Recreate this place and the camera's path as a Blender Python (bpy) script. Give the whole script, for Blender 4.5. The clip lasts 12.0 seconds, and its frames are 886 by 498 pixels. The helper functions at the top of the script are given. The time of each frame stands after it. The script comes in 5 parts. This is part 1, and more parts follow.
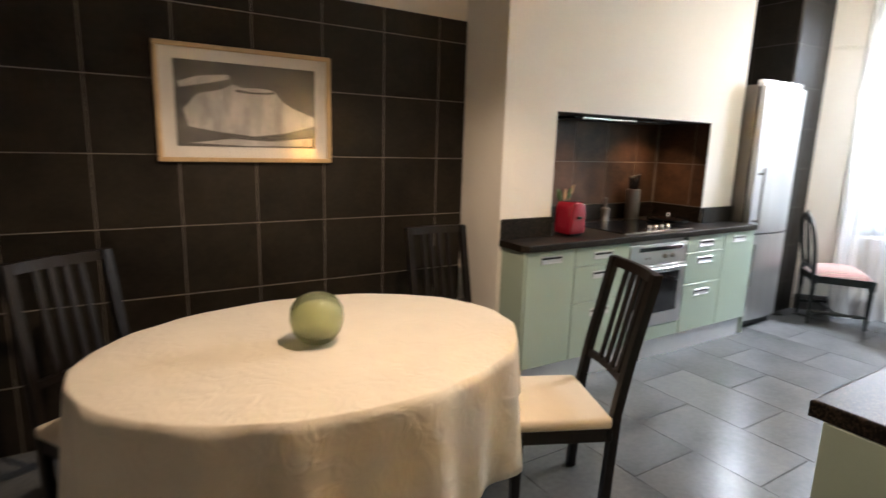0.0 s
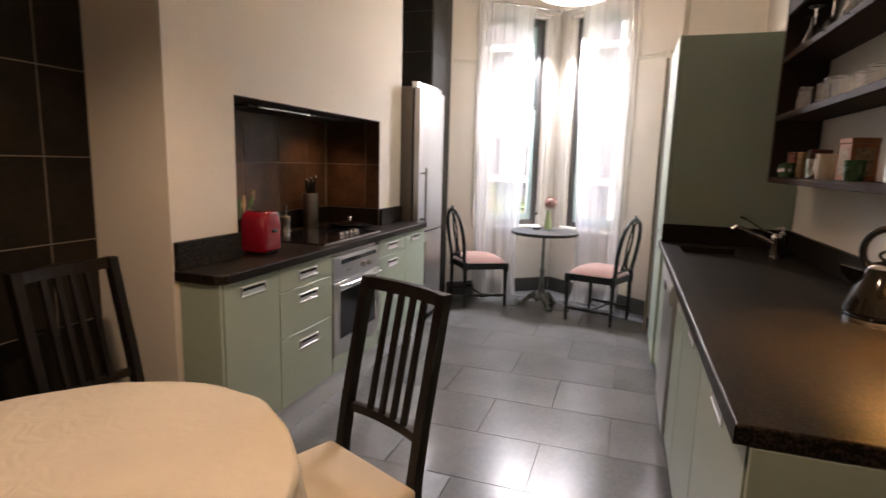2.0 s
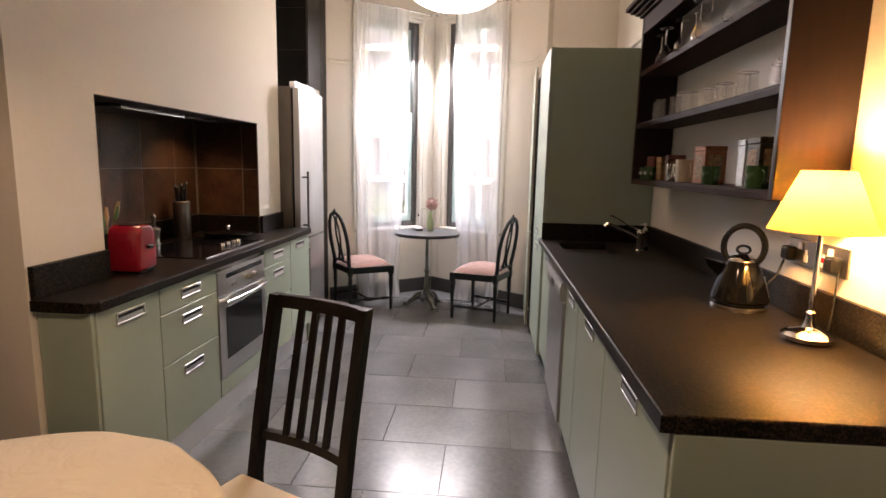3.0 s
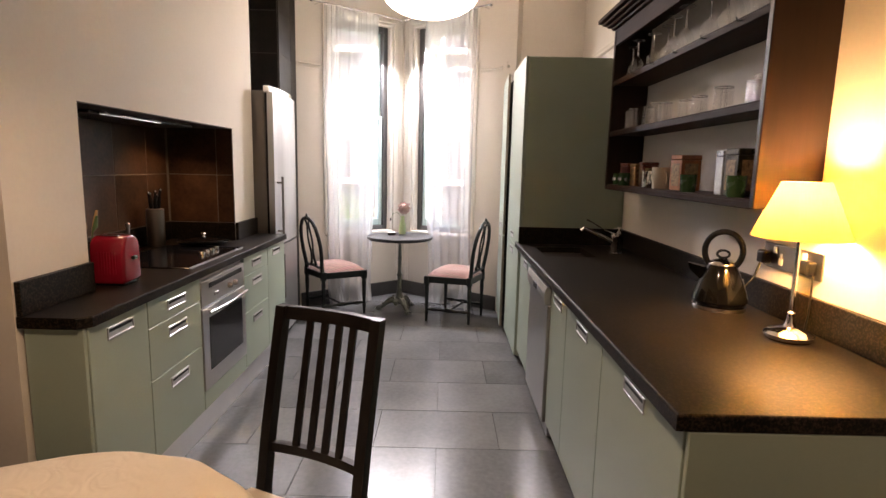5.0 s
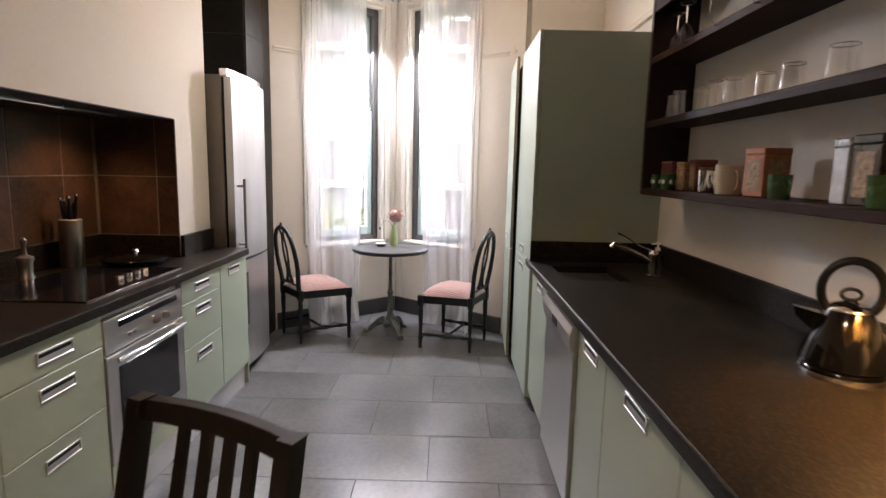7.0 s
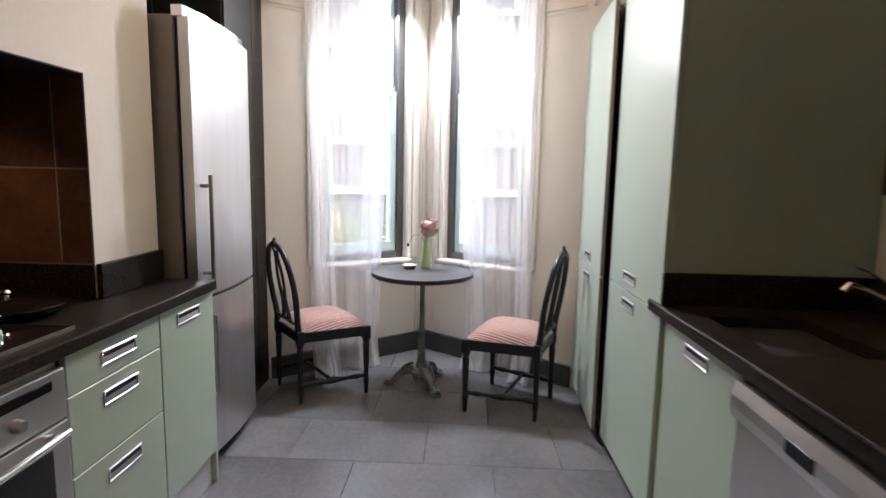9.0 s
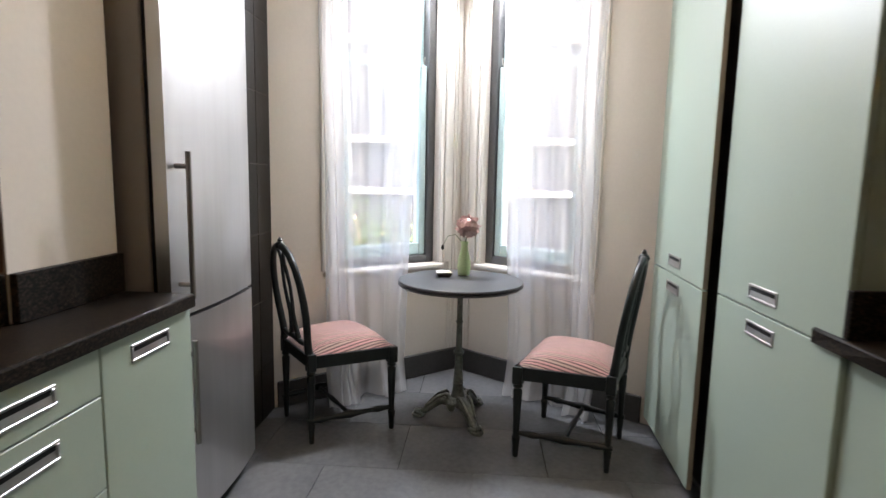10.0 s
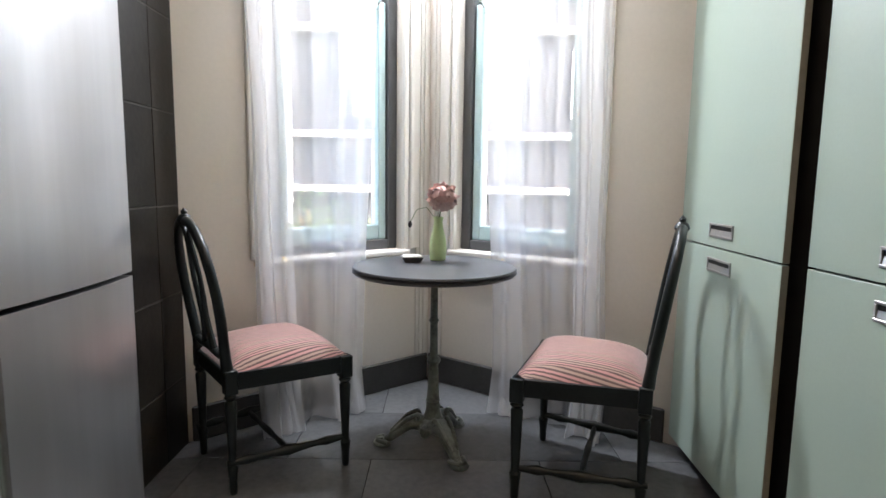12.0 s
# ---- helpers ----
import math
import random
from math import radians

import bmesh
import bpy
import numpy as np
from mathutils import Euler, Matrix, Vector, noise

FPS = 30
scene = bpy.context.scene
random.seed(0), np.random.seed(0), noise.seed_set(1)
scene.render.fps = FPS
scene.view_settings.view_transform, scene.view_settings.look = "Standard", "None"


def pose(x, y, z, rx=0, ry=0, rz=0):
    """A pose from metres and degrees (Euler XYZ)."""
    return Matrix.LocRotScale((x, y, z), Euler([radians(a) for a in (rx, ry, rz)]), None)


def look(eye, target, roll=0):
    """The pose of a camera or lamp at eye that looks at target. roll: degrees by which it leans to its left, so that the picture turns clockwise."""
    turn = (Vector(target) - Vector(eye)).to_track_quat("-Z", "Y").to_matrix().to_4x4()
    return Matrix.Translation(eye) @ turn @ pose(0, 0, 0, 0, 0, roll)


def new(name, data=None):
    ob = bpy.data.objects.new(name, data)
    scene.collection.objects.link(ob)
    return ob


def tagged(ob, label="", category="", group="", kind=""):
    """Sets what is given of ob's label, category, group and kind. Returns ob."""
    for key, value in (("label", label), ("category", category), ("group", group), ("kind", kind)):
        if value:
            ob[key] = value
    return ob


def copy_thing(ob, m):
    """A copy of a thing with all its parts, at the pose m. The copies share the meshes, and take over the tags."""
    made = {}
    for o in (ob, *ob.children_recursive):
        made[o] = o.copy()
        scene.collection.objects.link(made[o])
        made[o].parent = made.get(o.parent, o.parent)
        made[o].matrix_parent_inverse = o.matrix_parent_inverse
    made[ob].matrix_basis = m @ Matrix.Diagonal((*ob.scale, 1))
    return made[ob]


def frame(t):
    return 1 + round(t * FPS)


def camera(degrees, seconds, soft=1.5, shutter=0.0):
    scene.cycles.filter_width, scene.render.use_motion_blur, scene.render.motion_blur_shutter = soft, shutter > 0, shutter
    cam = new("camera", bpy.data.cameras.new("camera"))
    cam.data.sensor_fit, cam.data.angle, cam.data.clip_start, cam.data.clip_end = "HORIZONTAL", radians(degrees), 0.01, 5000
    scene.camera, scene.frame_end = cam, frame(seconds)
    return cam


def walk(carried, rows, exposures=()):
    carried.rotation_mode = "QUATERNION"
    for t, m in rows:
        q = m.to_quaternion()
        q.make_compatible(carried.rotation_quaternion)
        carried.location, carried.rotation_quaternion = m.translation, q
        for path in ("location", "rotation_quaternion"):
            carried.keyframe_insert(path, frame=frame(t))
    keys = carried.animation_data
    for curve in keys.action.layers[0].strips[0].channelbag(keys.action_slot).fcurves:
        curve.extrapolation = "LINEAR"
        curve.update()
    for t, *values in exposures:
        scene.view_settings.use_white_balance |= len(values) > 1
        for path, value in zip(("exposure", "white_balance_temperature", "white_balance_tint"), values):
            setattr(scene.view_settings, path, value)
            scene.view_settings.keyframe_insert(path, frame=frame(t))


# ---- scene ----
cam = camera(78.5, 12.0, 1.5, 0.5)
PATH = [
    (0, (-0.302, -0.084, 1.457), (0.738, 1.583, 1.078), 1.7),
    (0.5, (-0.247, 0.171, 1.459), (1.105, 1.598, 1.093), 2.0),
    (1, (-0.181, 0.405, 1.385), (1.434, 1.541, 1.064), 1.3),
    (1.5, (-0.089, 0.571, 1.387), (1.692, 1.421, 1.066), 1.6),
    (2, (-0.074, 0.676, 1.389), (1.798, 1.305, 1.075), 1.6),
    (2.5, (-0.077, 0.739, 1.416), (1.865, 1.099, 1.099), 1.5),
    (3, (-0.08, 0.827, 1.421), (1.89, 0.987, 1.114), 1.3),
    (5, (-0.124, 0.985, 1.452), (1.854, 0.986, 1.151), 1.3),
    (5.5, (-0.093, 0.963, 1.447), (1.886, 0.962, 1.155), 1.2),
    (6, (0.11, 0.919, 1.434), (2.088, 0.916, 1.138), 1.2),
    (6.5, (0.347, 0.924, 1.447), (2.325, 0.915, 1.153), 1.2),
    (7, (0.615, 0.93, 1.431), (2.594, 0.946, 1.143), 1.3),
    (8.8, (1.689, 1.132, 1.371), (3.67, 1.177, 1.102), 1.0),
    (9, (1.828, 1.168, 1.356), (3.81, 1.24, 1.094), 1.2),
    (9.5, (2.135, 1.262, 1.31), (4.115, 1.382, 1.049), 1.2),
    (10, (2.449, 1.331, 1.275), (4.428, 1.462, 1.021), 1.2),
    (10.5, (2.718, 1.391, 1.21), (4.699, 1.507, 0.962), 1.2),
    (11, (2.924, 1.392, 1.137), (4.906, 1.503, 0.894), 1.0),
    (11.5, (3.034, 1.381, 1.091), (5.019, 1.436, 0.852), 0.9),
    (12, (3.1, 1.405, 1.079), (5.086, 1.389, 0.842), 0.8),
]
EXPOSURES = [(0, 5.4, 5850, 12), (0.5, 4.95, 6050, 14), (1, 4.65, 6350, 17), (2, 4.6, 6750, 23), (3, 4.6, 6950, 25), (5.5, 4.62, 6950, 25), (7, 4.65, 6600, 23), (9, 4.45, 6350, 20), (10.5, 4.28, 6350, 16), (12, 4.28, 6200, 15)]
walk(cam, [(t, look(eye, target, roll)) for t, eye, target, roll in PATH], EXPOSURES)
SKY, SKYLIGHT_W, LAMP_W, HOOD_W, PENDANT, DOME_W = 0.09, 1.6, 1.6, 0.36, 0.36, 2.8


# ---- world, sun, lights ----
world = bpy.data.worlds.new("sky")
scene.world = world
world.use_nodes = True
wn = world.node_tree.nodes
sky = wn.new("ShaderNodeTexSky")
sky.sky_type, sky.sun_disc = "NISHITA", False
sky.sun_elevation, sky.sun_rotation = radians(50), radians(217)
sky.altitude, sky.dust_density = 50, 5.0
world.node_tree.links.new(sky.outputs[0], wn["Background"].inputs[0])
wn["Background"].inputs[1].default_value = SKY


def lamp(name, kind, m, power, colour, size=0.05, spot=None):
    data = bpy.data.lights.new(name, kind)
    data.energy, data.color = power, colour
    if kind == "SUN":
        data.angle = radians(size)
    else:
        data.shadow_soft_size = size
    if spot:
        data.spot_size, data.spot_blend = radians(spot), 1.0
    ob = new(name, data)
    ob.matrix_world = m
    return ob


lamp("sun", "SUN", look((-6, -8, 12), (0, 0, 0)), 1.0, (1.0, 0.95, 0.88), 10.0)
lamp("table_lamp_bulb", "POINT", pose(1.615, -0.165, 1.365), LAMP_W, (1.0, 0.60, 0.24), 0.03)
# lamp out of view, assumed for the warm light on the tablecloth
lamp("dome_lamp_bulb", "POINT", pose(0.66, 1.25, 2.42), DOME_W, (1.0, 0.72, 0.46), 0.035)
for hx in (2.38, 3.32):
    lamp("hood_spot", "SPOT", look((hx, 2.62, 1.63), (hx, 2.78, 0.9)), HOOD_W, (1.0, 0.62, 0.34), 0.03, 130)


# ---- materials ----
def mat(name, base, rough=0.5, metal=0.0, vary=0.12, scale=6.0, fine=80.0, bump=0.0, rvary=0.1, second=None, stretch=(1, 1, 1), rand=0.0, coat=0.0, sheen=0.0, spec=0.5):
    """Colour and gloss that vary at two scales, with fine relief."""
    m = bpy.data.materials.new(name)
    m.use_nodes = True
    n, l = m.node_tree.nodes, m.node_tree.links
    bs = n["Principled BSDF"]
    bs.inputs["Metallic"].default_value = metal
    bs.inputs["Specular IOR Level"].default_value = spec
    bs.inputs["Coat Weight"].default_value = coat
    bs.inputs["Sheen Weight"].default_value = sheen
    tc, mp = n.new("ShaderNodeTexCoord"), n.new("ShaderNodeMapping")
    mp.inputs["Scale"].default_value = stretch
    mp.inputs["Location"].default_value = (3.31, 7.73, 1.97)
    l.new(tc.outputs["Object"], mp.inputs["Vector"])
    if rand:
        io, sc = n.new("ShaderNodeObjectInfo"), n.new("ShaderNodeVectorMath")
        sc.operation = "SCALE"
        sc.inputs[0].default_value = (31.7, 17.3, 23.9)
        l.new(io.outputs["Random"], sc.inputs["Scale"])
        l.new(sc.outputs[0], mp.inputs["Location"])
    big, small = n.new("ShaderNodeTexNoise"), n.new("ShaderNodeTexNoise")
    for t, s, d in ((big, scale, 4), (small, fine, 3)):
        t.inputs["Scale"].default_value, t.inputs["Detail"].default_value = s, d
        l.new(mp.outputs[0], t.inputs["Vector"])
    mixf = n.new("ShaderNodeMath")
    mixf.operation = "MULTIPLY_ADD"
    l.new(small.outputs[0], mixf.inputs[0])
    mixf.inputs[1].default_value = 0.5
    l.new(big.outputs[0], mixf.inputs[2])
    fac = mixf
    if rand:
        oi, ad = n.new("ShaderNodeObjectInfo"), n.new("ShaderNodeMath")
        ad.operation = "MULTIPLY_ADD"
        l.new(oi.outputs["Random"], ad.inputs[0])
        ad.inputs[1].default_value = rand
        l.new(fac.outputs[0], ad.inputs[2])
        fac = ad
    ramp = n.new("ShaderNodeMapRange")
    ramp.inputs[1].default_value, ramp.inputs[2].default_value = 0.45, 1.05 + rand
    l.new(fac.outputs[0], ramp.inputs[0])
    mix = n.new("ShaderNodeMix")
    mix.data_type = "RGBA"
    lo = tuple(c * (1 - vary) for c in base)
    hi = second if second else tuple(min(1, c * (1 + vary)) for c in base)
    mix.inputs[6].default_value, mix.inputs[7].default_value = (*lo, 1), (*hi, 1)
    l.new(ramp.outputs[0], mix.inputs[0])
    l.new(mix.outputs[2], bs.inputs["Base Color"])
    rr = n.new("ShaderNodeMapRange")
    rr.inputs[3].default_value, rr.inputs[4].default_value = max(0.02, rough - rvary), min(1, rough + rvary)
    l.new(big.outputs[0], rr.inputs[0])
    l.new(rr.outputs[0], bs.inputs["Roughness"])
    if bump:
        b = n.new("ShaderNodeBump")
        b.inputs["Strength"].default_value, b.inputs["Distance"].default_value = bump, 0.01
        l.new(mixf.outputs[0], b.inputs["Height"])
        l.new(b.outputs[0], bs.inputs["Normal"])
    return m


def glass_mat(name, colour=(1, 1, 1), rough=0.0, ior=1.45):
    m = bpy.data.materials.new(name)
    m.use_nodes = True
    b = m.node_tree.nodes["Principled BSDF"]
    b.inputs["Base Color"].default_value = (*colour, 1)
    b.inputs["Roughness"].default_value, b.inputs["IOR"].default_value = rough, ior
    b.inputs["Transmission Weight"].default_value = 1
    return m


def thin_mat(name, colour, clear, gloss=0.1, grough=0.05, translucent=0.0):
    """Thin sheet: part clear, part translucent or glossy."""
    m = bpy.data.materials.new(name)
    m.use_nodes = True
    n, l = m.node_tree.nodes, m.node_tree.links
    n.remove(n["Principled BSDF"])
    tr, gl, tl, df = n.new("ShaderNodeBsdfTransparent"), n.new("ShaderNodeBsdfGlossy"), n.new("ShaderNodeBsdfTranslucent"), n.new("ShaderNodeBsdfDiffuse")
    gl.inputs["Roughness"].default_value = grough
    for s in (tl, df):
        s.inputs["Color"].default_value = (*colour, 1)
    a, b, c = n.new("ShaderNodeMixShader"), n.new("ShaderNodeMixShader"), n.new("ShaderNodeMixShader")
    a.inputs[0].default_value = translucent
    l.new(df.outputs[0], a.inputs[1]), l.new(tl.outputs[0], a.inputs[2])
    b.inputs[0].default_value = gloss
    l.new(a.outputs[0], b.inputs[1]), l.new(gl.outputs[0], b.inputs[2])
    c.inputs[0].default_value = clear
    l.new(b.outputs[0], c.inputs[1]), l.new(tr.outputs[0], c.inputs[2])
    l.new(c.outputs[0], n["Material Output"].inputs[0])
    return m


def glow_mat(name, colour, strength):
    m = bpy.data.materials.new(name)
    m.use_nodes = True
    b = m.node_tree.nodes["Principled BSDF"]
    b.inputs["Base Color"].default_value = (0.9, 0.88, 0.84, 1)
    b.inputs["Emission Color"].default_value = (*colour, 1)
    b.inputs["Emission Strength"].default_value = strength
    return m


def stripe_mat(name, c1, c2, c3, period):
    """Woven stripes across the seat, with a fine ribbed relief."""
    m = mat(name, c1, 0.75, 0, 0.1, 8, 200, 0.2, 0.05, sheen=0.3)
    n, l = m.node_tree.nodes, m.node_tree.links
    bs = n["Principled BSDF"]
    tc, sep = n.new("ShaderNodeTexCoord"), n.new("ShaderNodeSeparateXYZ")
    l.new(tc.outputs["Object"], sep.inputs[0])
    prev = None
    for per, thr, col, cbase in ((period, 0.0, c2, c1), (period / 3.5, 0.2, c3, None)):
        mu, si, gt, mx = n.new("ShaderNodeMath"), n.new("ShaderNodeMath"), n.new("ShaderNodeMath"), n.new("ShaderNodeMix")
        mu.operation, si.operation, gt.operation, mx.data_type = "MULTIPLY", "SINE", "GREATER_THAN", "RGBA"
        mu.inputs[1].default_value = 2 * math.pi / per
        gt.inputs[1].default_value = thr
        l.new(sep.outputs[0], mu.inputs[0]), l.new(mu.outputs[0], si.inputs[0]), l.new(si.outputs[0], gt.inputs[0])
        l.new(gt.outputs[0], mx.inputs[0])
        if prev is None:
            mx.inputs[6].default_value = (*cbase, 1)
        else:
            l.new(prev.outputs[2], mx.inputs[6])
        mx.inputs[7].default_value = (*col, 1)
        prev = mx
    l.new(prev.outputs[2], bs.inputs["Base Color"])
    return m


M_WALL = mat("cream_wall_paint", (0.72, 0.675, 0.605), 0.75, 0, 0.05, 1.6, 60, 0.04)
M_CEIL = mat("white_ceiling_paint", (0.80, 0.78, 0.74), 0.8, 0, 0.03, 2, 60, 0.03)
M_TRIM = mat("white_gloss_paint", (0.74, 0.71, 0.65), 0.45, 0, 0.05, 5, 90, 0.03)
M_MOULD = mat("cream_moulding", (0.70, 0.66, 0.58), 0.6, 0, 0.05, 5, 90, 0.04)
M_TILE = mat("dark_slate_tile", (0.008, 0.0066, 0.005), 0.45, 0, 0.55, 5, 45, 0.12, 0.12, (0.023, 0.018, 0.012), rand=0.15, spec=0.2)
M_TILE_BR = mat("rust_brown_tile", (0.040, 0.022, 0.013), 0.42, 0, 0.5, 6, 45, 0.12, 0.1, (0.11, 0.058, 0.032), rand=0.1, spec=0.3)
M_GROUT = mat("pale_grout", (0.17, 0.152, 0.125), 0.85, 0, 0.2, 20, 120, 0.1)
M_FLOOR = mat("grey_flagstone", (0.098, 0.102, 0.106), 0.24, 0, 0.24, 2.2, 40, 0.01, 0.04, (0.172, 0.176, 0.180), rand=0.25, spec=0.45)
M_FJOINT = mat("floor_joint", (0.11, 0.11, 0.11), 0.8, 0, 0.3, 20, 100, 0.1)
M_SKIRT = mat("slate_skirting", (0.050, 0.048, 0.045), 0.45, 0, 0.25, 6, 60, 0.1)
M_SAGE = mat("sage_green_laminate", (0.354, 0.432, 0.358), 0.40, 0, 0.04, 1.5, 120, 0.02, 0.06)
M_EDGE = mat("beige_board_edge", (0.20, 0.165, 0.12), 0.6, 0, 0.15, 20, 120, 0.05)
# near-black that paints in the shade of gaps, carcasses and the alcove soffit
M_GAPSHADE = mat("dark_inner_shade", (0.02, 0.018, 0.016), 0.7, 0, 0.2, 8, 60)
M_TOP = mat("speckled_dark_worktop", (0.005, 0.004, 0.003), 0.44, 0, 0.6, 130, 380, 0.05, 0.04, (0.056, 0.041, 0.027), spec=0.18)
M_TOP.node_tree.nodes["Map Range"].inputs[1].default_value = 0.70
M_STEEL = mat("brushed_steel", (0.54, 0.535, 0.53), 0.32, 0.9, 0.06, 3, 150, 0.02, 0.04, stretch=(1, 1, 0.04))
M_FRIDGE = mat("brushed_steel_door", (0.54, 0.535, 0.53), 0.31, 0.9, 0.08, 9, 30, 0.16, 0.02, stretch=(1, 1, 0.07))
M_STEELD = mat("dark_steel", (0.30, 0.28, 0.26), 0.38, 1.0, 0.1, 6, 150, 0.02, 0.05)
M_FRSIDE = mat("fridge_side_grey", (0.24, 0.215, 0.19), 0.5, 0.0, 0.05, 4, 100)
M_CHROME = mat("chrome", (0.72, 0.71, 0.70), 0.12, 1.0, 0.04, 6, 90, 0, 0.04)
M_ALU = mat("aluminium_plinth", (0.70, 0.71, 0.72), 0.34, 0.75, 0.08, 5, 120, 0.02)
M_BLACKGL = mat("black_glass", (0.008, 0.008, 0.009), 0.08, 0, 0.2, 10, 60, 0, 0.03)
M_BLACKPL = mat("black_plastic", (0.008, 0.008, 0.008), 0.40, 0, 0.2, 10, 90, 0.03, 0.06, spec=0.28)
M_KETTLE = mat("black_enamel", (0.004, 0.004, 0.004), 0.07, 0, 0.2, 10, 90, 0, 0.03, spec=0.25)
M_RED = mat("red_enamel", (0.26, 0.008, 0.022), 0.22, 0, 0.12, 8, 90, 0.02, 0.05, coat=0.4)
M_DWOOD = mat("black_brown_wood", (0.006, 0.0045, 0.004), 0.40, 0, 0.4, 6, 90, 0.08, 0.08, (0.013, 0.009, 0.007), stretch=(1, 1, 0.15), spec=0.3)
M_GUST = mat("black_green_painted_wood", (0.006, 0.009, 0.009), 0.36, 0, 0.4, 9, 90, 0.08, 0.1, (0.012, 0.017, 0.016), spec=0.4)
M_MAHOG = mat("dark_mahogany", (0.024, 0.010, 0.006), 0.52, 0, 0.5, 5, 60, 0.08, 0.1, (0.042, 0.016, 0.008), stretch=(0.12, 1, 1), spec=0.1)
M_MAHOGV = mat("mahogany_side", (0.020, 0.008, 0.004), 0.40, 0, 0.45, 5, 60, 0.08, 0.06, (0.030, 0.012, 0.006), stretch=(1, 1, 0.12), spec=0.35)
M_SEATC = mat("cream_seat_fabric", (0.66, 0.56, 0.42), 0.85, 0, 0.08, 6, 220, 0.15, 0.05, sheen=0.3)
M_STRIPE = stripe_mat("striped_pink_fabric", (0.50, 0.240, 0.220), (0.40, 0.260, 0.205), (0.11, 0.062, 0.050), 0.034)
M_IRON = mat("green_grey_cast_iron", (0.085, 0.098, 0.085), 0.40, 0.3, 0.5, 14, 80, 0.2, 0.08, (0.25, 0.27, 0.235))
M_TABTOP = mat("dark_slate_tabletop", (0.040, 0.041, 0.044), 0.38, 0, 0.3, 5, 60, 0.05, 0.06, (0.075, 0.077, 0.080))
M_FRAMEW = mat("grey_window_paint", (0.085, 0.085, 0.085), 0.45, 0, 0.15, 8, 90, 0.04)
M_SASH = mat("blue_grey_sash_paint", (0.46, 0.60, 0.59), 0.4, 0, 0.1, 8, 90, 0.04)
M_PANE = thin_mat("window_glass", (1, 1, 1), 0.94, 0.9, 0.01)
M_VOILE = thin_mat("white_voile", (0.93, 0.925, 0.92), 0.56, 0.0, 0.3, 0.62)
M_SHADE = thin_mat("cream_lampshade", (0.88, 0.70, 0.34), 0.0, 0.0, 0.3, 0.42)
M_PEND = glow_mat("opal_glass_lit", (1.0, 0.80, 0.58), PENDANT)
M_BULB = glow_mat("warm_bulb", (1.0, 0.65, 0.3), 12)
M_HOODL = glow_mat("hood_strip_light", (1.0, 0.75, 0.5), 3)
M_GLASS = glass_mat("clear_glass")
M_GREENGL = glass_mat("green_glass", (0.38, 0.52, 0.24), 0.08)
M_BALL = mat("pale_green_opal_glass", (0.70, 0.74, 0.50), 0.06, 0, 0.06, 6, 60, 0, 0.03)
M_BALL.node_tree.nodes["Principled BSDF"].inputs["Transmission Weight"].default_value = 0.88
M_VASE = mat("frosted_green_glass", (0.74, 0.88, 0.50), 0.36, 0, 0.08, 8, 60, 0, 0.05)
M_VASE.node_tree.nodes["Principled BSDF"].inputs["Transmission Weight"].default_value = 0.35
M_PETAL = mat("dusky_pink_petal", (0.56, 0.30, 0.28), 0.7, 0, 0.25, 30, 160, 0.1, second=(0.82, 0.62, 0.55), rand=0.2)
M_STEM = mat("green_stem", (0.09, 0.16, 0.05), 0.6, 0, 0.3, 20, 90)
M_WHITEPL = mat("white_plastic", (0.72, 0.70, 0.66), 0.35, 0, 0.05, 10, 90)
M_CREAMCER = mat("cream_ceramic", (0.66, 0.58, 0.46), 0.25, 0, 0.08, 10, 90)
M_OAK = mat("pale_gilt_oak", (0.48, 0.34, 0.18), 0.42, 0, 0.25, 8, 70, 0.05, stretch=(0.15, 1, 1))
M_MATB = mat("white_mount_board", (0.70, 0.66, 0.60), 0.8, 0, 0.03, 8, 120)
M_PHOTO = mat("grey_print", (0.014, 0.013, 0.012), 0.6, 0, 0.6, 9, 60, 0, 0.05, (0.14, 0.125, 0.105), stretch=(0.5, 1, 1.6))
M_DUNE = mat("pale_print", (0.26, 0.24, 0.22), 0.6, 0, 0.3, 10, 70, 0, 0.05, (0.60, 0.56, 0.51), stretch=(1.6, 1, 0.6))
M_STRAW = mat("wooden_spoon", (0.42, 0.26, 0.12), 0.6, 0, 0.2, 10, 90)


# ---- mesh helpers ----
def BM():
    return bmesh.new()


def box(bm, x0, y0, z0, x1, y1, z1, bev=0.0, seg=1):
    v = [bm.verts.new(p) for p in ((x0, y0, z0), (x1, y0, z0), (x1, y1, z0), (x0, y1, z0), (x0, y0, z1), (x1, y0, z1), (x1, y1, z1), (x0, y1, z1))]
    f = [bm.faces.new([v[i] for i in q]) for q in ((0, 3, 2, 1), (4, 5, 6, 7), (0, 1, 5, 4), (1, 2, 6, 5), (2, 3, 7, 6), (3, 0, 4, 7))]
    if bev:
        es = list({e for a in f for e in a.edges})
        bmesh.ops.bevel(bm, geom=es, offset=bev, segments=seg, affect="EDGES", profile=0.5)
    return bm


def hexa(bm, lo, hi):
    """A solid between two quads with the same winding."""
    a, b = [bm.verts.new(p) for p in lo], [bm.verts.new(p) for p in hi]
    bm.faces.new(a[::-1]), bm.faces.new(b)
    for i in range(4):
        j = (i + 1) % 4
        bm.faces.new((a[i], a[j], b[j], b[i]))
    return bm


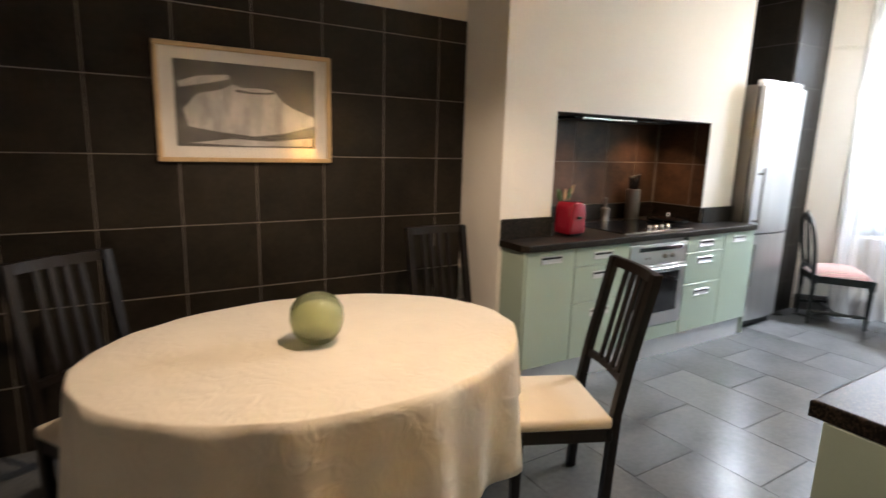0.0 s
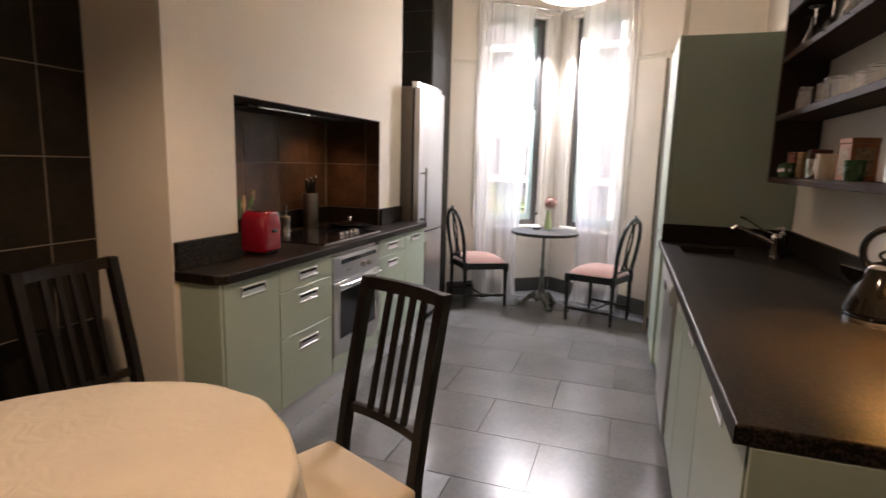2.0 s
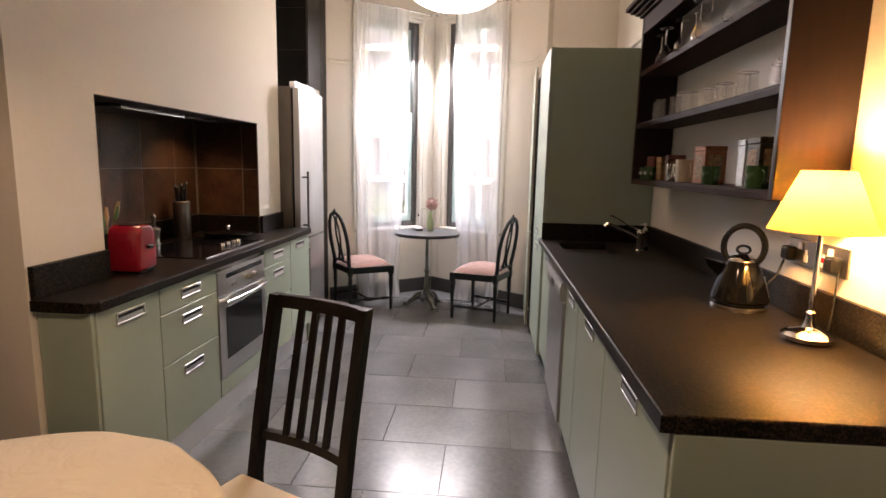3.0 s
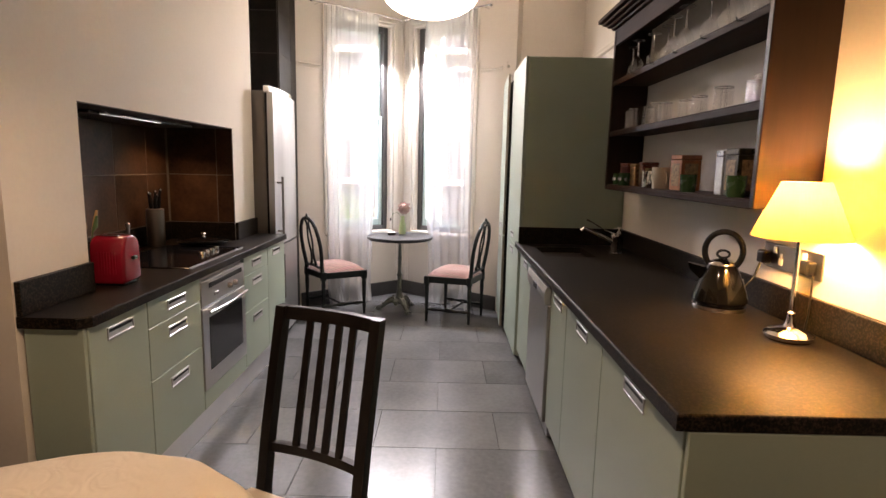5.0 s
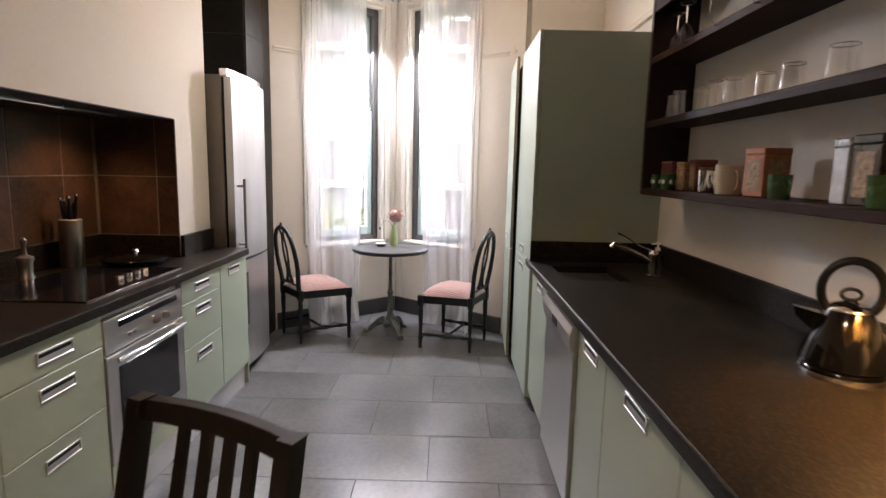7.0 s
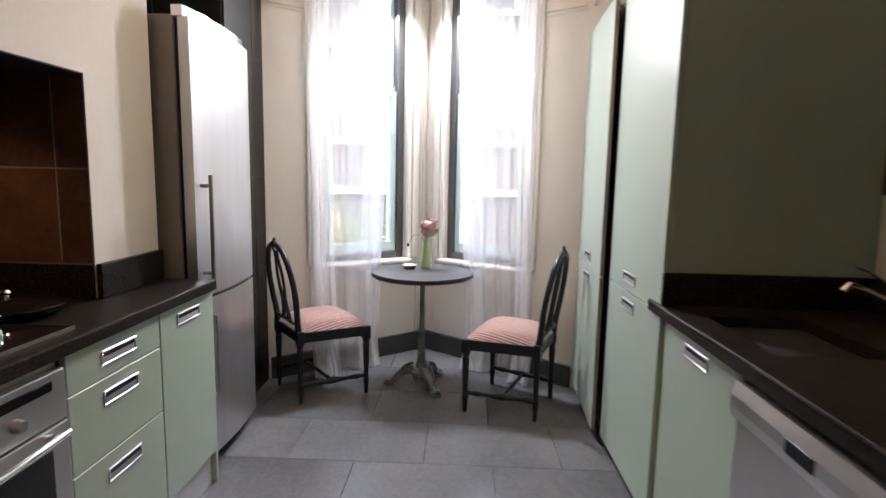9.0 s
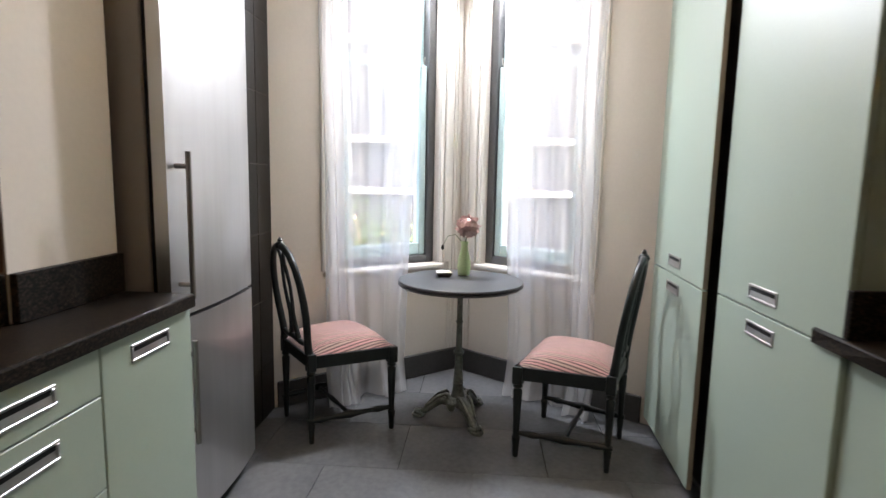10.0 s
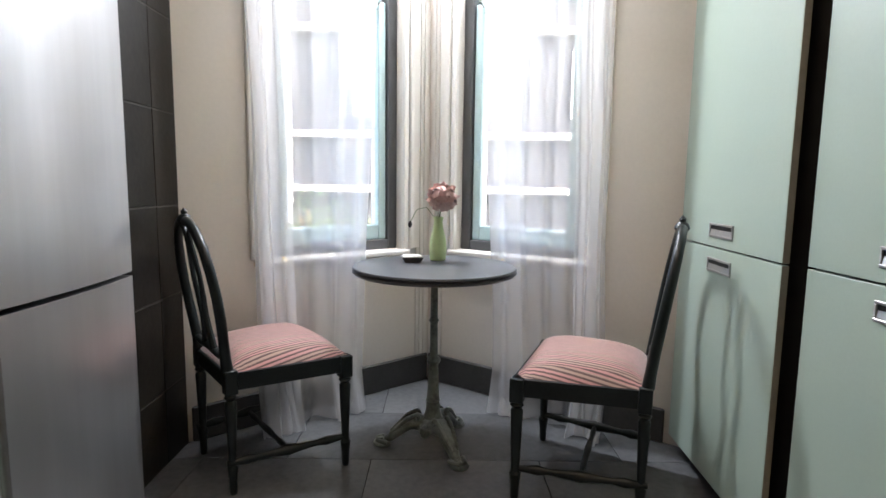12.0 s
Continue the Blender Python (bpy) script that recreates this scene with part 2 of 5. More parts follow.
def prism(bm, poly, z0, z1):
    a, b = [bm.verts.new((x, y, z0)) for x, y in poly], [bm.verts.new((x, y, z1)) for x, y in poly]
    bm.faces.new(a[::-1]), bm.faces.new(b)
    for i in range(len(poly)):
        j = (i + 1) % len(poly)
        bm.faces.new((a[i], a[j], b[j], b[i]))
    return bm


def lathe(bm, prof, seg=24, at=(0, 0, 0), caps=True):
    rings = []
    for r, z in prof:
        rings.append([bm.verts.new((at[0] + r * math.cos(2 * math.pi * i / seg), at[1] + r * math.sin(2 * math.pi * i / seg), at[2] + z)) for i in range(seg)])
    for a, b in zip(rings, rings[1:]):
        for i in range(seg):
            j = (i + 1) % seg
            bm.faces.new((a[i], a[j], b[j], b[i]))
    if caps:
        bm.faces.new(rings[0][::-1]), bm.faces.new(rings[-1])
    return bm


def tube(bm, pts, rad, seg=10, closed=False, flat=1.0):
    """A swept round (or flattened) bar through points; rad is one number or a list."""
    pts = [Vector(p) for p in pts]
    n = len(pts)
    rads = rad if isinstance(rad, (list, tuple)) else [rad] * n
    rings, up = [], None
    for i, p in enumerate(pts):
        a = pts[(i - 1) % n] if closed or i else p
        b = pts[(i + 1) % n] if closed or i < n - 1 else p
        d = (b - a).normalized()
        if up is None:
            up = Vector((0, 0, 1)) if abs(d.z) < 0.9 else Vector((0, 1, 0))
        s = d.cross(up).normalized()
        u = s.cross(d).normalized()
        up = u
        rings.append([bm.verts.new(p + s * (rads[i] * math.cos(2 * math.pi * k / seg)) + u * (flat * rads[i] * math.sin(2 * math.pi * k / seg))) for k in range(seg)])
    pairs = list(zip(rings, rings[1:])) + ([(rings[-1], rings[0])] if closed else [])
    for a, b in pairs:
        for k in range(seg):
            j = (k + 1) % seg
            bm.faces.new((a[k], b[k], b[j], a[j]))
    if not closed:
        bm.faces.new(rings[0]), bm.faces.new(rings[-1][::-1])
    return bm


def mesh_of(name, bm, material, smooth=False, angle=40):
    bmesh.ops.recalc_face_normals(bm, faces=bm.faces)
    me = bpy.data.meshes.new(name)
    bm.to_mesh(me)
    bm.free()
    me.materials.append(material)
    if smooth:
        me.shade_smooth()
        me.set_sharp_from_angle(angle=radians(angle))
    return me


def part(name, bm, material, parent=None, label="", smooth=False, angle=40):
    ob = new(name, mesh_of(name, bm, material, smooth, angle))
    ob.parent = parent
    return tagged(ob, label)


def thing(name, m, label, category, group=""):
    ob = new(name)
    ob.empty_display_size = 0.1
    ob.matrix_basis = m
    return tagged(ob, label, category, group)


def solo(name, bm, material, m, label, category, group="", smooth=False, angle=40):
    ob = new(name, mesh_of(name, bm, material, smooth, angle))
    ob.matrix_basis = m
    return tagged(ob, label, category, group)


def setting(name, bm, material, label="", smooth=False):
    ob = new(name, mesh_of(name, bm, material, smooth))
    return tagged(ob, label, kind="structure")


def arc(n, a0, a1):
    return [radians(a0 + (a1 - a0) * i / (n - 1)) for i in range(n)]


# ---- the shell ----
H = 3.35
RW, LW, TW = -0.31, 2.44, 2.85       # right wall, chimney breast face, tiled dining wall
CORNER = (6.04, 1.46)                # where the two bay walls meet
BAY_L, BAY_R = (5.255, 2.43), (5.285, 0.43)
ALC = (2.065, 3.638, 1.675, 2.90)    # alcove: x0, x1, top, back

bm = BM()
box(bm, -2.6, -2.1, -0.25, 7.2, 3.4, -0.012)
setting("floor", bm, M_FJOINT, "grey stone flag floor")
bm = BM()
box(bm, -2.6, -2.1, H, 7.2, 3.4, H + 0.2)
setting("ceiling", bm, M_CEIL, "plain white ceiling")

bm = BM()
box(bm, 0.35, RW - 0.25, 0, 5.60, RW, H)
setting("wall_south", bm, M_WALL, "cream painted wall")
bm = BM()
box(bm, -2.6, -2.1, 0, 0.35, -1.9, H)
box(bm, 0.15, -1.9, 0, 0.35, RW - 0.25, H)
setting("wall_south_dining", bm, M_WALL, "cream painted wall")
bm = BM()
box(bm, -2.6, -1.9, 0, -2.4, TW, H)
setting("wall_west", bm, M_WALL, "cream painted wall")
bm = BM()
box(bm, -2.6, TW + 0.012, 0, 1.66, TW + 0.25, H)
setting("wall_north_dining", bm, M_WALL, "cream wall behind the slate tiles")
bm = BM()
box(bm, 1.66, LW, 0, ALC[0], 3.25, H)
box(bm, ALC[1], LW, 0, 4.03, 3.25, H)
box(bm, ALC[0], LW, ALC[2], ALC[1], 3.25, H)
box(bm, ALC[0], ALC[3], 0, ALC[1], 3.25, ALC[2])
setting("chimney_breast", bm, M_WALL, "cream chimney breast with a cooking alcove")
bm = BM()
box(bm, 4.03, 3.02, 0, 4.72, 3.25, H)
box(bm, 4.72, 2.442, 0, 5.45, 3.25, H)
setting("wall_north_bay", bm, M_WALL, "wall beside the fridge")
bm = BM()
box(bm, BAY_R[0], RW, 0, BAY_R[0] + 0.3, BAY_R[1] - 0.02, H)
setting("wall_east_stub", bm, M_WALL, "cream painted wall")


def bay_frame(p0, p1):
    """Local frame of a bay wall: x along the wall from the corner, y outwards, z up."""
    a, b = Vector((*p0, 0)), Vector((*p1, 0))
    x = (b - a).normalized()
    y = Vector((x.y, -x.x, 0))
    if y.x < 0:
        y = -y
    m = Matrix((x, y, Vector((0, 0, 1)))).transposed().to_4x4()
    m.translation = a
    return m, (b - a).length


W0, W1, WZ0, WZ1 = 0.18, 0.87, 0.74, 2.90     # window opening along the wall and up
for tag, end in (("left", BAY_L), ("right", BAY_R)):
    m, length = bay_frame(CORNER, end)
    T = 0.30
    bm = BM()
    box(bm, -0.12, 0, 0, length + 0.12, T, WZ0)
    box(bm, -0.12, 0, WZ1, length + 0.12, T, H)
    box(bm, -0.12, 0, WZ0, W0, T, WZ1)
    box(bm, W1, 0, WZ0, length + 0.12, T, WZ1)
    ob = setting("wall_bay_" + tag, bm, M_WALL, "cream bay wall with a tall window opening")
    ob.matrix_basis = m
    # daylight of the sky, in the uncovered strip of the opening
    sk = bpy.data.lights.new("window_daylight", "AREA")
    sk.shape, sk.size, sk.size_y = "RECTANGLE", 0.15, 0.56
    sk.spread = radians(125)
    sk.energy, sk.color = SKYLIGHT_W, (0.94, 0.97, 1.0)
    ob = new("window_daylight", sk)
    ob.matrix_world = look(m @ Vector((0.315, 0.02, 2.55)), m @ Vector((0.315, -1.0, 1.1)))
    # window
    win = tagged(new("window_1" if tag == "left" else "window_2"), "tall grey sash window with clear glass", kind="structure")
    win.matrix_basis = m
    bm = BM()
    d0, d1 = 0.045, 0.15
    for q in ((W0, WZ0, W0 + 0.055, WZ1), (W1 - 0.055, WZ0, W1, WZ1)):
        box(bm, q[0], d0, q[1], q[2], d1, q[3], 0.004)
    box(bm, W0 + 0.055, d0 + 0.002, WZ1 - 0.06, W1 - 0.055, d1, WZ1, 0.004)
    box(bm, W0 + 0.055, d0 + 0.002, WZ0, W1 - 0.055, d1, WZ0 + 0.05, 0.004)
    part("window_frame", bm, M_FRAMEW, win, "dark grey painted frame")
    for nm, z0, z1, dy in (("lower_sash", WZ0 + 0.052, 1.975, 0.062), ("upper_sash", 1.935, WZ1 - 0.062, 0.102)):
        bm = BM()
        a, b = W0 + 0.057, W1 - 0.057
        box(bm, a, dy, z0, a + 0.045, dy + 0.036, z1, 0.005)
        box(bm, b - 0.045, dy, z0, b, dy + 0.036, z1, 0.005)
        box(bm, a + 0.045, dy + 0.002, z0, b - 0.045, dy + 0.034, z0 + (0.075 if nm == "lower_sash" else 0.042), 0.005)
        box(bm, a + 0.045, dy + 0.002, z1 - 0.042, b - 0.045, dy + 0.034, z1, 0.005)
        sash = part(nm, bm, M_SASH, win, "blue-grey painted sash")
        bm = BM()
        box(bm, a + 0.04, dy + 0.016, z0 + 0.04, b - 0.04, dy + 0.020, z1 - 0.04)
        pane = part("pane", bm, M_PANE, sash, "clear glass pane")
        pane.visible_shadow = False
    bm = BM()
    tube(bm, [(W0 + 0.10, 0.068, 1.96), (W0 + 0.10, 0.038, 1.98), (W0 + 0.10, 0.033, 2.02)], 0.008, 8)
    part("sash_catch", bm, M_CHROME, win, "small sash catch", True)
    bm = BM()
    box(bm, W0 - 0.03, -0.04, WZ0 - 0.03, W1 + 0.09, 0.044, WZ0 - 0.001, 0.008, 2)
    part("window_sill", bm, M_TRIM, win, "white painted sill")
    # architrave: stepped mouldings round the opening
    bm = BM()
    for k, (o, w, dp) in enumerate(((0.0, 0.030, 0.022), (0.032, 0.022, 0.034), (0.056, 0.05, 0.016))):
        for x0, x1 in ((W0 - o - w, W0 - o), (W1 + o, W1 + o + w)):
            box(bm, x0, -dp, WZ0 + 0.001, x1, 0.003, WZ1 + o, 0.005)
        box(bm, W0 - o - w + 0.002, -dp - 0.001, WZ1 + o, W1 + o + w - 0.002, 0.003, WZ1 + o + w, 0.005)
    ob = setting("trim_window_" + tag, bm, M_TRIM, "stepped white window architrave")
    ob.matrix_basis = m
    bm = BM()
    box(bm, 0.012, -0.018, 0, length - 0.01, 0.0, 0.15, 0.006)
    ob = setting("baseboard_bay_" + tag, bm, M_SKIRT, "dark slate skirting")
    ob.matrix_basis = m
    bm = BM()
    for k in range(3):
        x0 = 0.020 + 0.026 * k
        box(bm, x0, -0.010, 0.155, x0 + 0.022, -0.0005, WZ1 + 0.10, 0.003)
    ob = setting("trim_post_" + tag, bm, M_TRIM, "white beaded boards on the bay corner")
    ob.matrix_basis = m
    # picture rail
    bm = BM()
    for x0, x1 in ((W1 + 0.108, length - 0.02),):
        box(bm, x0, -0.016, 2.40, x1, 0, 2.420, 0.005)
        box(bm, x0, -0.009, 2.38, x1, 0, 2.399, 0.003)
    ob = setting("trim_rail_" + tag, bm, M_MOULD, "cream picture rail")
    ob.matrix_basis = m

bm = BM()
for dz, dp in ((2.395, 0.030), (2.43, 0.018)):
    box(bm, 3.6, RW, dz, 5.27, RW + dp, dz + 0.03, 0.006)
    box(bm, BAY_R[0] - dp, RW + 0.03, dz, BAY_R[0], 0.42, dz + 0.03, 0.006)
setting("trim_rail_south", bm, M_MOULD, "cream picture rail")
# cornice
bm = BM()
for k in range(4):
    o = 0.03 * (4 - k)
    box(bm, 1.66, LW - o, H - 0.03 * (k + 1), 4.03, LW, H - 0.03 * k - 0.002)
    box(bm, 0.4, RW, H - 0.03 * (k + 1), 5.26, RW + o, H - 0.03 * k - 0.002)
setting("trim_cornice", bm, M_MOULD, "stepped plaster cornice")


# ---- kitchen units ----
def pull(parent, xc, zc, w=0.17, h=0.048):
    """Recessed steel cup pull set in a front whose face is at local y = 0."""
    bm = BM()
    t = 0.008
    x0, x1, z0, z1 = xc - w / 2, xc + w / 2, zc - h / 2, zc + h / 2
    box(bm, x0, -0.005, z0, x1, 0.004, z0 + t, 0.0015)
    box(bm, x0, -0.005, z1 - t, x1, 0.004, z1, 0.0015)
    box(bm, x0, -0.0045, z0 + t, x0 + t, 0.004, z1 - t, 0.0015)
    box(bm, x1 - t, -0.0045, z0 + t, x1, 0.004, z1 - t, 0.0015)
    hexa(bm, [(x0 + t, -0.003, z0 + t), (x1 - t, -0.003, z0 + t), (x1 - t, 0.0, z0 + t), (x0 + t, 0.0, z0 + t)],
         [(x0 + t, -0.0005, z1 - t - 0.012), (x1 - t, -0.0005, z1 - t - 0.012), (x1 - t, 0.001, z1 - t - 0.012), (x0 + t, 0.001, z1 - t - 0.012)])
    hd = part("handle", bm, M_STEEL, parent, "brushed steel recessed pull")
    # flat black strip under the top lip, painted shade in place of a hollow
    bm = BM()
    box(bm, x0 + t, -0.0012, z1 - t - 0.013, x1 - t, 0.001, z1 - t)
    part("recess", bm, M_BLACKPL, hd, "black strip that paints the recess's shade")


def base_unit(m, width, depth, fronts, label, end_panel=None, z0=0.15, ztop=0.868):
    """A base cabinet: local x along the run, front face at y = 0 looking to -y."""
    t = thing("base_cabinet", m, label, "cabinet", "kitchen base cabinets")
    bm = BM()
    box(bm, -width / 2 + 0.001, 0.022, z0, width / 2 - 0.001, depth, ztop)
    # body between other units is near-black: shade of the door gaps put in colour
    part("body", bm, M_GAPSHADE if end_panel is None else M_SAGE, t)
    if end_panel is not None:
        s = end_panel
        bm = BM()
        x0, x1 = sorted((s * width / 2 + s * 0.001, s * width / 2 + s * 0.018))
        box(bm, x0, 0.004, z0 - 0.14, x1, depth, ztop, 0.002)
        part("end_panel", bm, M_SAGE, t, "sage green end panel")
    for a, b, hz in fronts:
        bm = BM()
        box(bm, -width / 2 + 0.002, 0, a + 0.002, width / 2 - 0.002, 0.020, b - 0.002, 0.002)
        f = part("drawer_front" if len(fronts) > 1 else "door", bm, M_SAGE, t)
        if hz:
            pull(f, 0, hz)
    return t


LF, RF = 2.22, 0.42
D3 = [(0.15, 0.51, 0.438), (0.51, 0.745, 0.682), (0.745, 0.866, 0.805)]
base_unit(pose(1.890, LF, 0), 0.380, 0.21, [(0.15, 0.866, 0.81)], "sage green narrow base cabinet with one steel pull", -1)
base_unit(pose(2.328, LF, 0), 0.492, 0.21, D3, "sage green drawer unit with three steel pulls")
base_unit(pose(3.408, LF, 0), 0.452, 0.21, D3, "sage green drawer unit beside the oven")
base_unit(pose(3.832, LF, 0), 0.392, 0.21, [(0.15, 0.866, 0.81)], "sage green narrow cabinet beside the fridge", 1)
RB = RF - RW - 0.002
base_unit(pose(1.375, RF, 0, 0, 0, 180), 0.650, RB, [(0.11, 0.866, 0.808)], "sage green base cabinet at the worktop end", 1)
base_unit(pose(1.980, RF, 0, 0, 0, 180), 0.556, RB, [(0.11, 0.866, 0.808)], "sage green base cabinet under the worktop")
base_unit(pose(2.440, RF, 0, 0, 0, 180), 0.360, RB, [(0.11, 0.866, 0.808)], "sage green narrow base cabinet beside the dishwasher")
base_unit(pose(3.515, RF, 0, 0, 0, 180), 0.560, RB, [(0.11, 0.866, 0.806)], "sage green sink cabinet with one steel pull")

bm = BM()
box(bm, 1.71, 2.243, 0, 4.02, 2.258, 0.147, 0.002)
setting("plinth_north", bm, M_ALU, "aluminium kitchen plinth")
bm = BM()
box(bm, 1.05, 0.335, 0, 2.62, 0.35, 0.108)
box(bm, 3.23, 0.335, 0, 3.80, 0.35, 0.108)
setting("plinth_south", bm, M_SKIRT, "dark kitchen plinth")

# oven
ov = thing("oven", pose(2.876, LF, 0), "built-in steel oven with black glass door", "oven")
bm = BM()
box(bm, -0.297, 0.02, 0.155, 0.297, 0.21, 0.866)
part("body", bm, M_STEELD, ov)
bm = BM()
box(bm, -0.298, -0.004, 0.700, 0.298, 0.02, 0.838, 0.004, 2)
cp = part("control_panel", bm, M_STEEL, ov, "brushed steel control panel")
bm = BM()
box(bm, -0.21, -0.007, 0.79, 0.25, -0.003, 0.818, 0.002)
part("display", bm, M_BLACKGL, cp, "black vent and display strip")
for kx in (0.05, 0.13):
    bm = BM()
    lathe(bm, [(0.017, 0), (0.017, 0.010), (0.013, 0.022), (0.004, 0.023)], 16)
    bmesh.ops.rotate(bm, verts=bm.verts, cent=(0, 0, 0), matrix=Matrix.Rotation(radians(90), 3, "X"))
    bmesh.ops.translate(bm, verts=bm.verts, vec=(kx, -0.004, 0.750))
    part("knob", bm, M_STEELD, cp, "round oven knob", True)
for kx in (-0.15, -0.115):
    bm = BM()
    box(bm, kx, -0.006, 0.735, kx + 0.022, -0.003, 0.752, 0.001)
    part("button", bm, M_STEELD, cp)
bm = BM()
box(bm, -0.298, -0.006, 0.252, 0.298, 0.018, 0.694, 0.004, 2)
dr = part("door", bm, M_STEEL, ov, "brushed steel oven door")
bm = BM()
box(bm, -0.225, -0.009, 0.345, 0.235, -0.004, 0.635, 0.002)
part("glass", bm, M_BLACKGL, dr, "black glass window")
bm = BM()
tube(bm, [(-0.26 + 0.0525 * i, -0.030 - 0.014 * math.sin(math.pi * i / 9.9), 0.672) for i in range(11)], 0.009, 10)
for kx in (-0.23, 0.23):
    tube(bm, [(kx, -0.033, 0.672), (kx, -0.004, 0.672)], 0.008, 8)
part("handle", bm, M_CHROME, dr, "steel bar handle", True)
bm = BM()
box(bm, -0.296, 0, 0.15, 0.296, 0.018, 0.248, 0.002)
part("filler_panel", bm, M_SAGE, ov, "sage green panel under the oven")

# dishwasher
dw = thing("dishwasher", pose(2.925, 0.435, 0, 0, 0, 180), "stainless steel dishwasher under the worktop", "dishwasher")
bm = BM()
box(bm, -0.296, 0.03, 0.02, 0.296, 0.62, 0.866)
part("body", bm, M_STEELD, dw)
bm = BM()
box(bm, -0.296, 0, 0.10, 0.296, 0.028, 0.745, 0.006, 2)
part("door", bm, M_STEEL, dw, "brushed steel door")
bm = BM()
prof = [(0.028, 0.75), (-0.012, 0.75), (-0.018, 0.78), (-0.018, 0.81), (-0.008, 0.846), (0.028, 0.85)]
vs = [[bm.verts.new((x, y, z)) for y, z in prof] for x in (-0.296, 0.296)]
bm.faces.new(vs[0]), bm.faces.new(vs[1][::-1])
for i in range(6):
    j = (i + 1) % 6
    bm.faces.new((vs[0][i], vs[1][i], vs[1][j], vs[0][j]))
cp = part("control_panel", bm, M_STEEL, dw, "curved steel control panel")
bm = BM()
box(bm, -0.05, -0.021, 0.775, 0.05, -0.014, 0.812, 0.003)
part("grip", bm, M_BLACKPL, cp, "dark grip recess")
bm = BM()
box(bm, -0.29, 0.05, 0.0, 0.29, 0.07, 0.098)
part("kick_plate", bm, M_BLACKPL, dw)

# worktops and upstands
bm = BM()
prism(bm, [(1.70, 2.20), (4.035, 2.20), (4.035, LW - 0.001), (ALC[1] - 0.001, LW - 0.001), (ALC[1] - 0.001, ALC[3] - 0.001), (ALC[0] + 0.001, ALC[3] - 0.001), (ALC[0] + 0.001, LW - 0.001), (1.665, LW - 0.001), (1.665, 2.235)], 0.870, 0.910)
es = [e for e in bm.edges if all(abs(v.co.y - 2.2) < 0.05 and v.co.z > 0.9 for v in e.verts)]
bmesh.ops.bevel(bm, geom=es, offset=0.006, segments=2, affect="EDGES", profile=0.5)
wt = thing("worktop", pose(1.7, 2.2, 0.87), "dark speckled worktop along the chimney breast", "worktop")
bmesh.ops.translate(bm, verts=bm.verts, vec=(-1.7, -2.2, -0.87))
part("slab", bm, M_TOP, wt)
strips = [(q[0] + 0.001, q[1], q[2] - 0.001, q[3] - 0.001, 1.032) for q in ((1.667, LW - 0.022, ALC[0], LW), (ALC[1], LW - 0.022, 4.03, LW), (ALC[0], ALC[3] - 0.02, ALC[1], ALC[3]))]
strips += [(x + 0.001, LW + 0.001, x + 0.019, ALC[3] - 0.022, 1.0315) for x in (ALC[0], ALC[1] - 0.02)]
for x0, y0, x1, y1, zt in strips:
    bm = BM()
    box(bm, x0, y0, 0.911, x1, y1, zt, 0.002)
    bmesh.ops.translate(bm, verts=bm.verts, vec=(-1.7, -2.2, -0.87))
    part("upstand", bm, M_TOP, wt, "upright dark splash strip")

SX0, SX1, SY0, SY1 = 3.22, 3.66, 0.02, 0.34    # sink bowl
bm = BM()
y0, y1 = RW + 0.001, 0.448
for q in ((1.032, y0, SX0, y1), (SX1, y0, 3.798, y1), (SX0, y0, SX1, SY0), (SX0, SY1, SX1, y1)):
    box(bm, q[0], q[1], 0.870, q[2], q[3], 0.910)
box(bm, 3.798, 0.4375, 0.870, 3.905, y1, 0.910)
bmesh.ops.remove_doubles(bm, verts=bm.verts, dist=0.0001)
es = [e for e in bm.edges if all(v.co.z > 0.9 and (v.co.y > 0.44 or v.co.x < 1.04) for v in e.verts) and e.is_manifold]
bmesh.ops.bevel(bm, geom=es, offset=0.006, segments=2, affect="EDGES", profile=0.5)
wt = thing("worktop", pose(1.032, 0.448, 0.87), "dark speckled worktop with a sink and draining grooves", "worktop")
bmesh.ops.translate(bm, verts=bm.verts, vec=(-1.032, -0.448, -0.87))
part("slab", bm, M_TOP, wt)
for x0, y0, x1, y1, zt in ((0.9, RW + 0.001, 3.778, RW + 0.022, 1.032), (3.778, RW + 0.001, 3.798, 0.44, 1.0315)):
    bm = BM()
    box(bm, x0, y0, 0.911, x1, y1, zt, 0.002)
    bmesh.ops.translate(bm, verts=bm.verts, vec=(-1.032, -0.448, -0.87))
    part("upstand", bm, M_TOP, wt, "upright dark splash strip")
bm = BM()
box(bm, SX0 - 0.012, SY0 - 0.012, 0.70, SX1 + 0.012, SY1 + 0.012, 0.705)
for q in ((SX0 - 0.012, SY0 - 0.012, SX0 - 0.002, SY1 + 0.012), (SX1 + 0.002, SY0 - 0.012, SX1 + 0.012, SY1 + 0.012), (SX0 - 0.002, SY0 - 0.012, SX1 + 0.002, SY0 - 0.002), (SX0 - 0.002, SY1 + 0.002, SX1 + 0.002, SY1 + 0.012)):
    box(bm, q[0], q[1], 0.705, q[2], q[3], 0.868)
sk = solo("sink", bm, M_STEELD, pose(0, 0, 0), "undermounted steel sink in the dark worktop", "sink")
bm = BM()
lathe(bm, [(0.0, 0.0), (0.04, 0.0), (0.042, 0.006), (0.03, 0.008), (0.0, 0.006)], 20, (3.44, 0.18, 0.705), False)
part("drain", bm, M_CHROME, sk, "chrome drain", True)
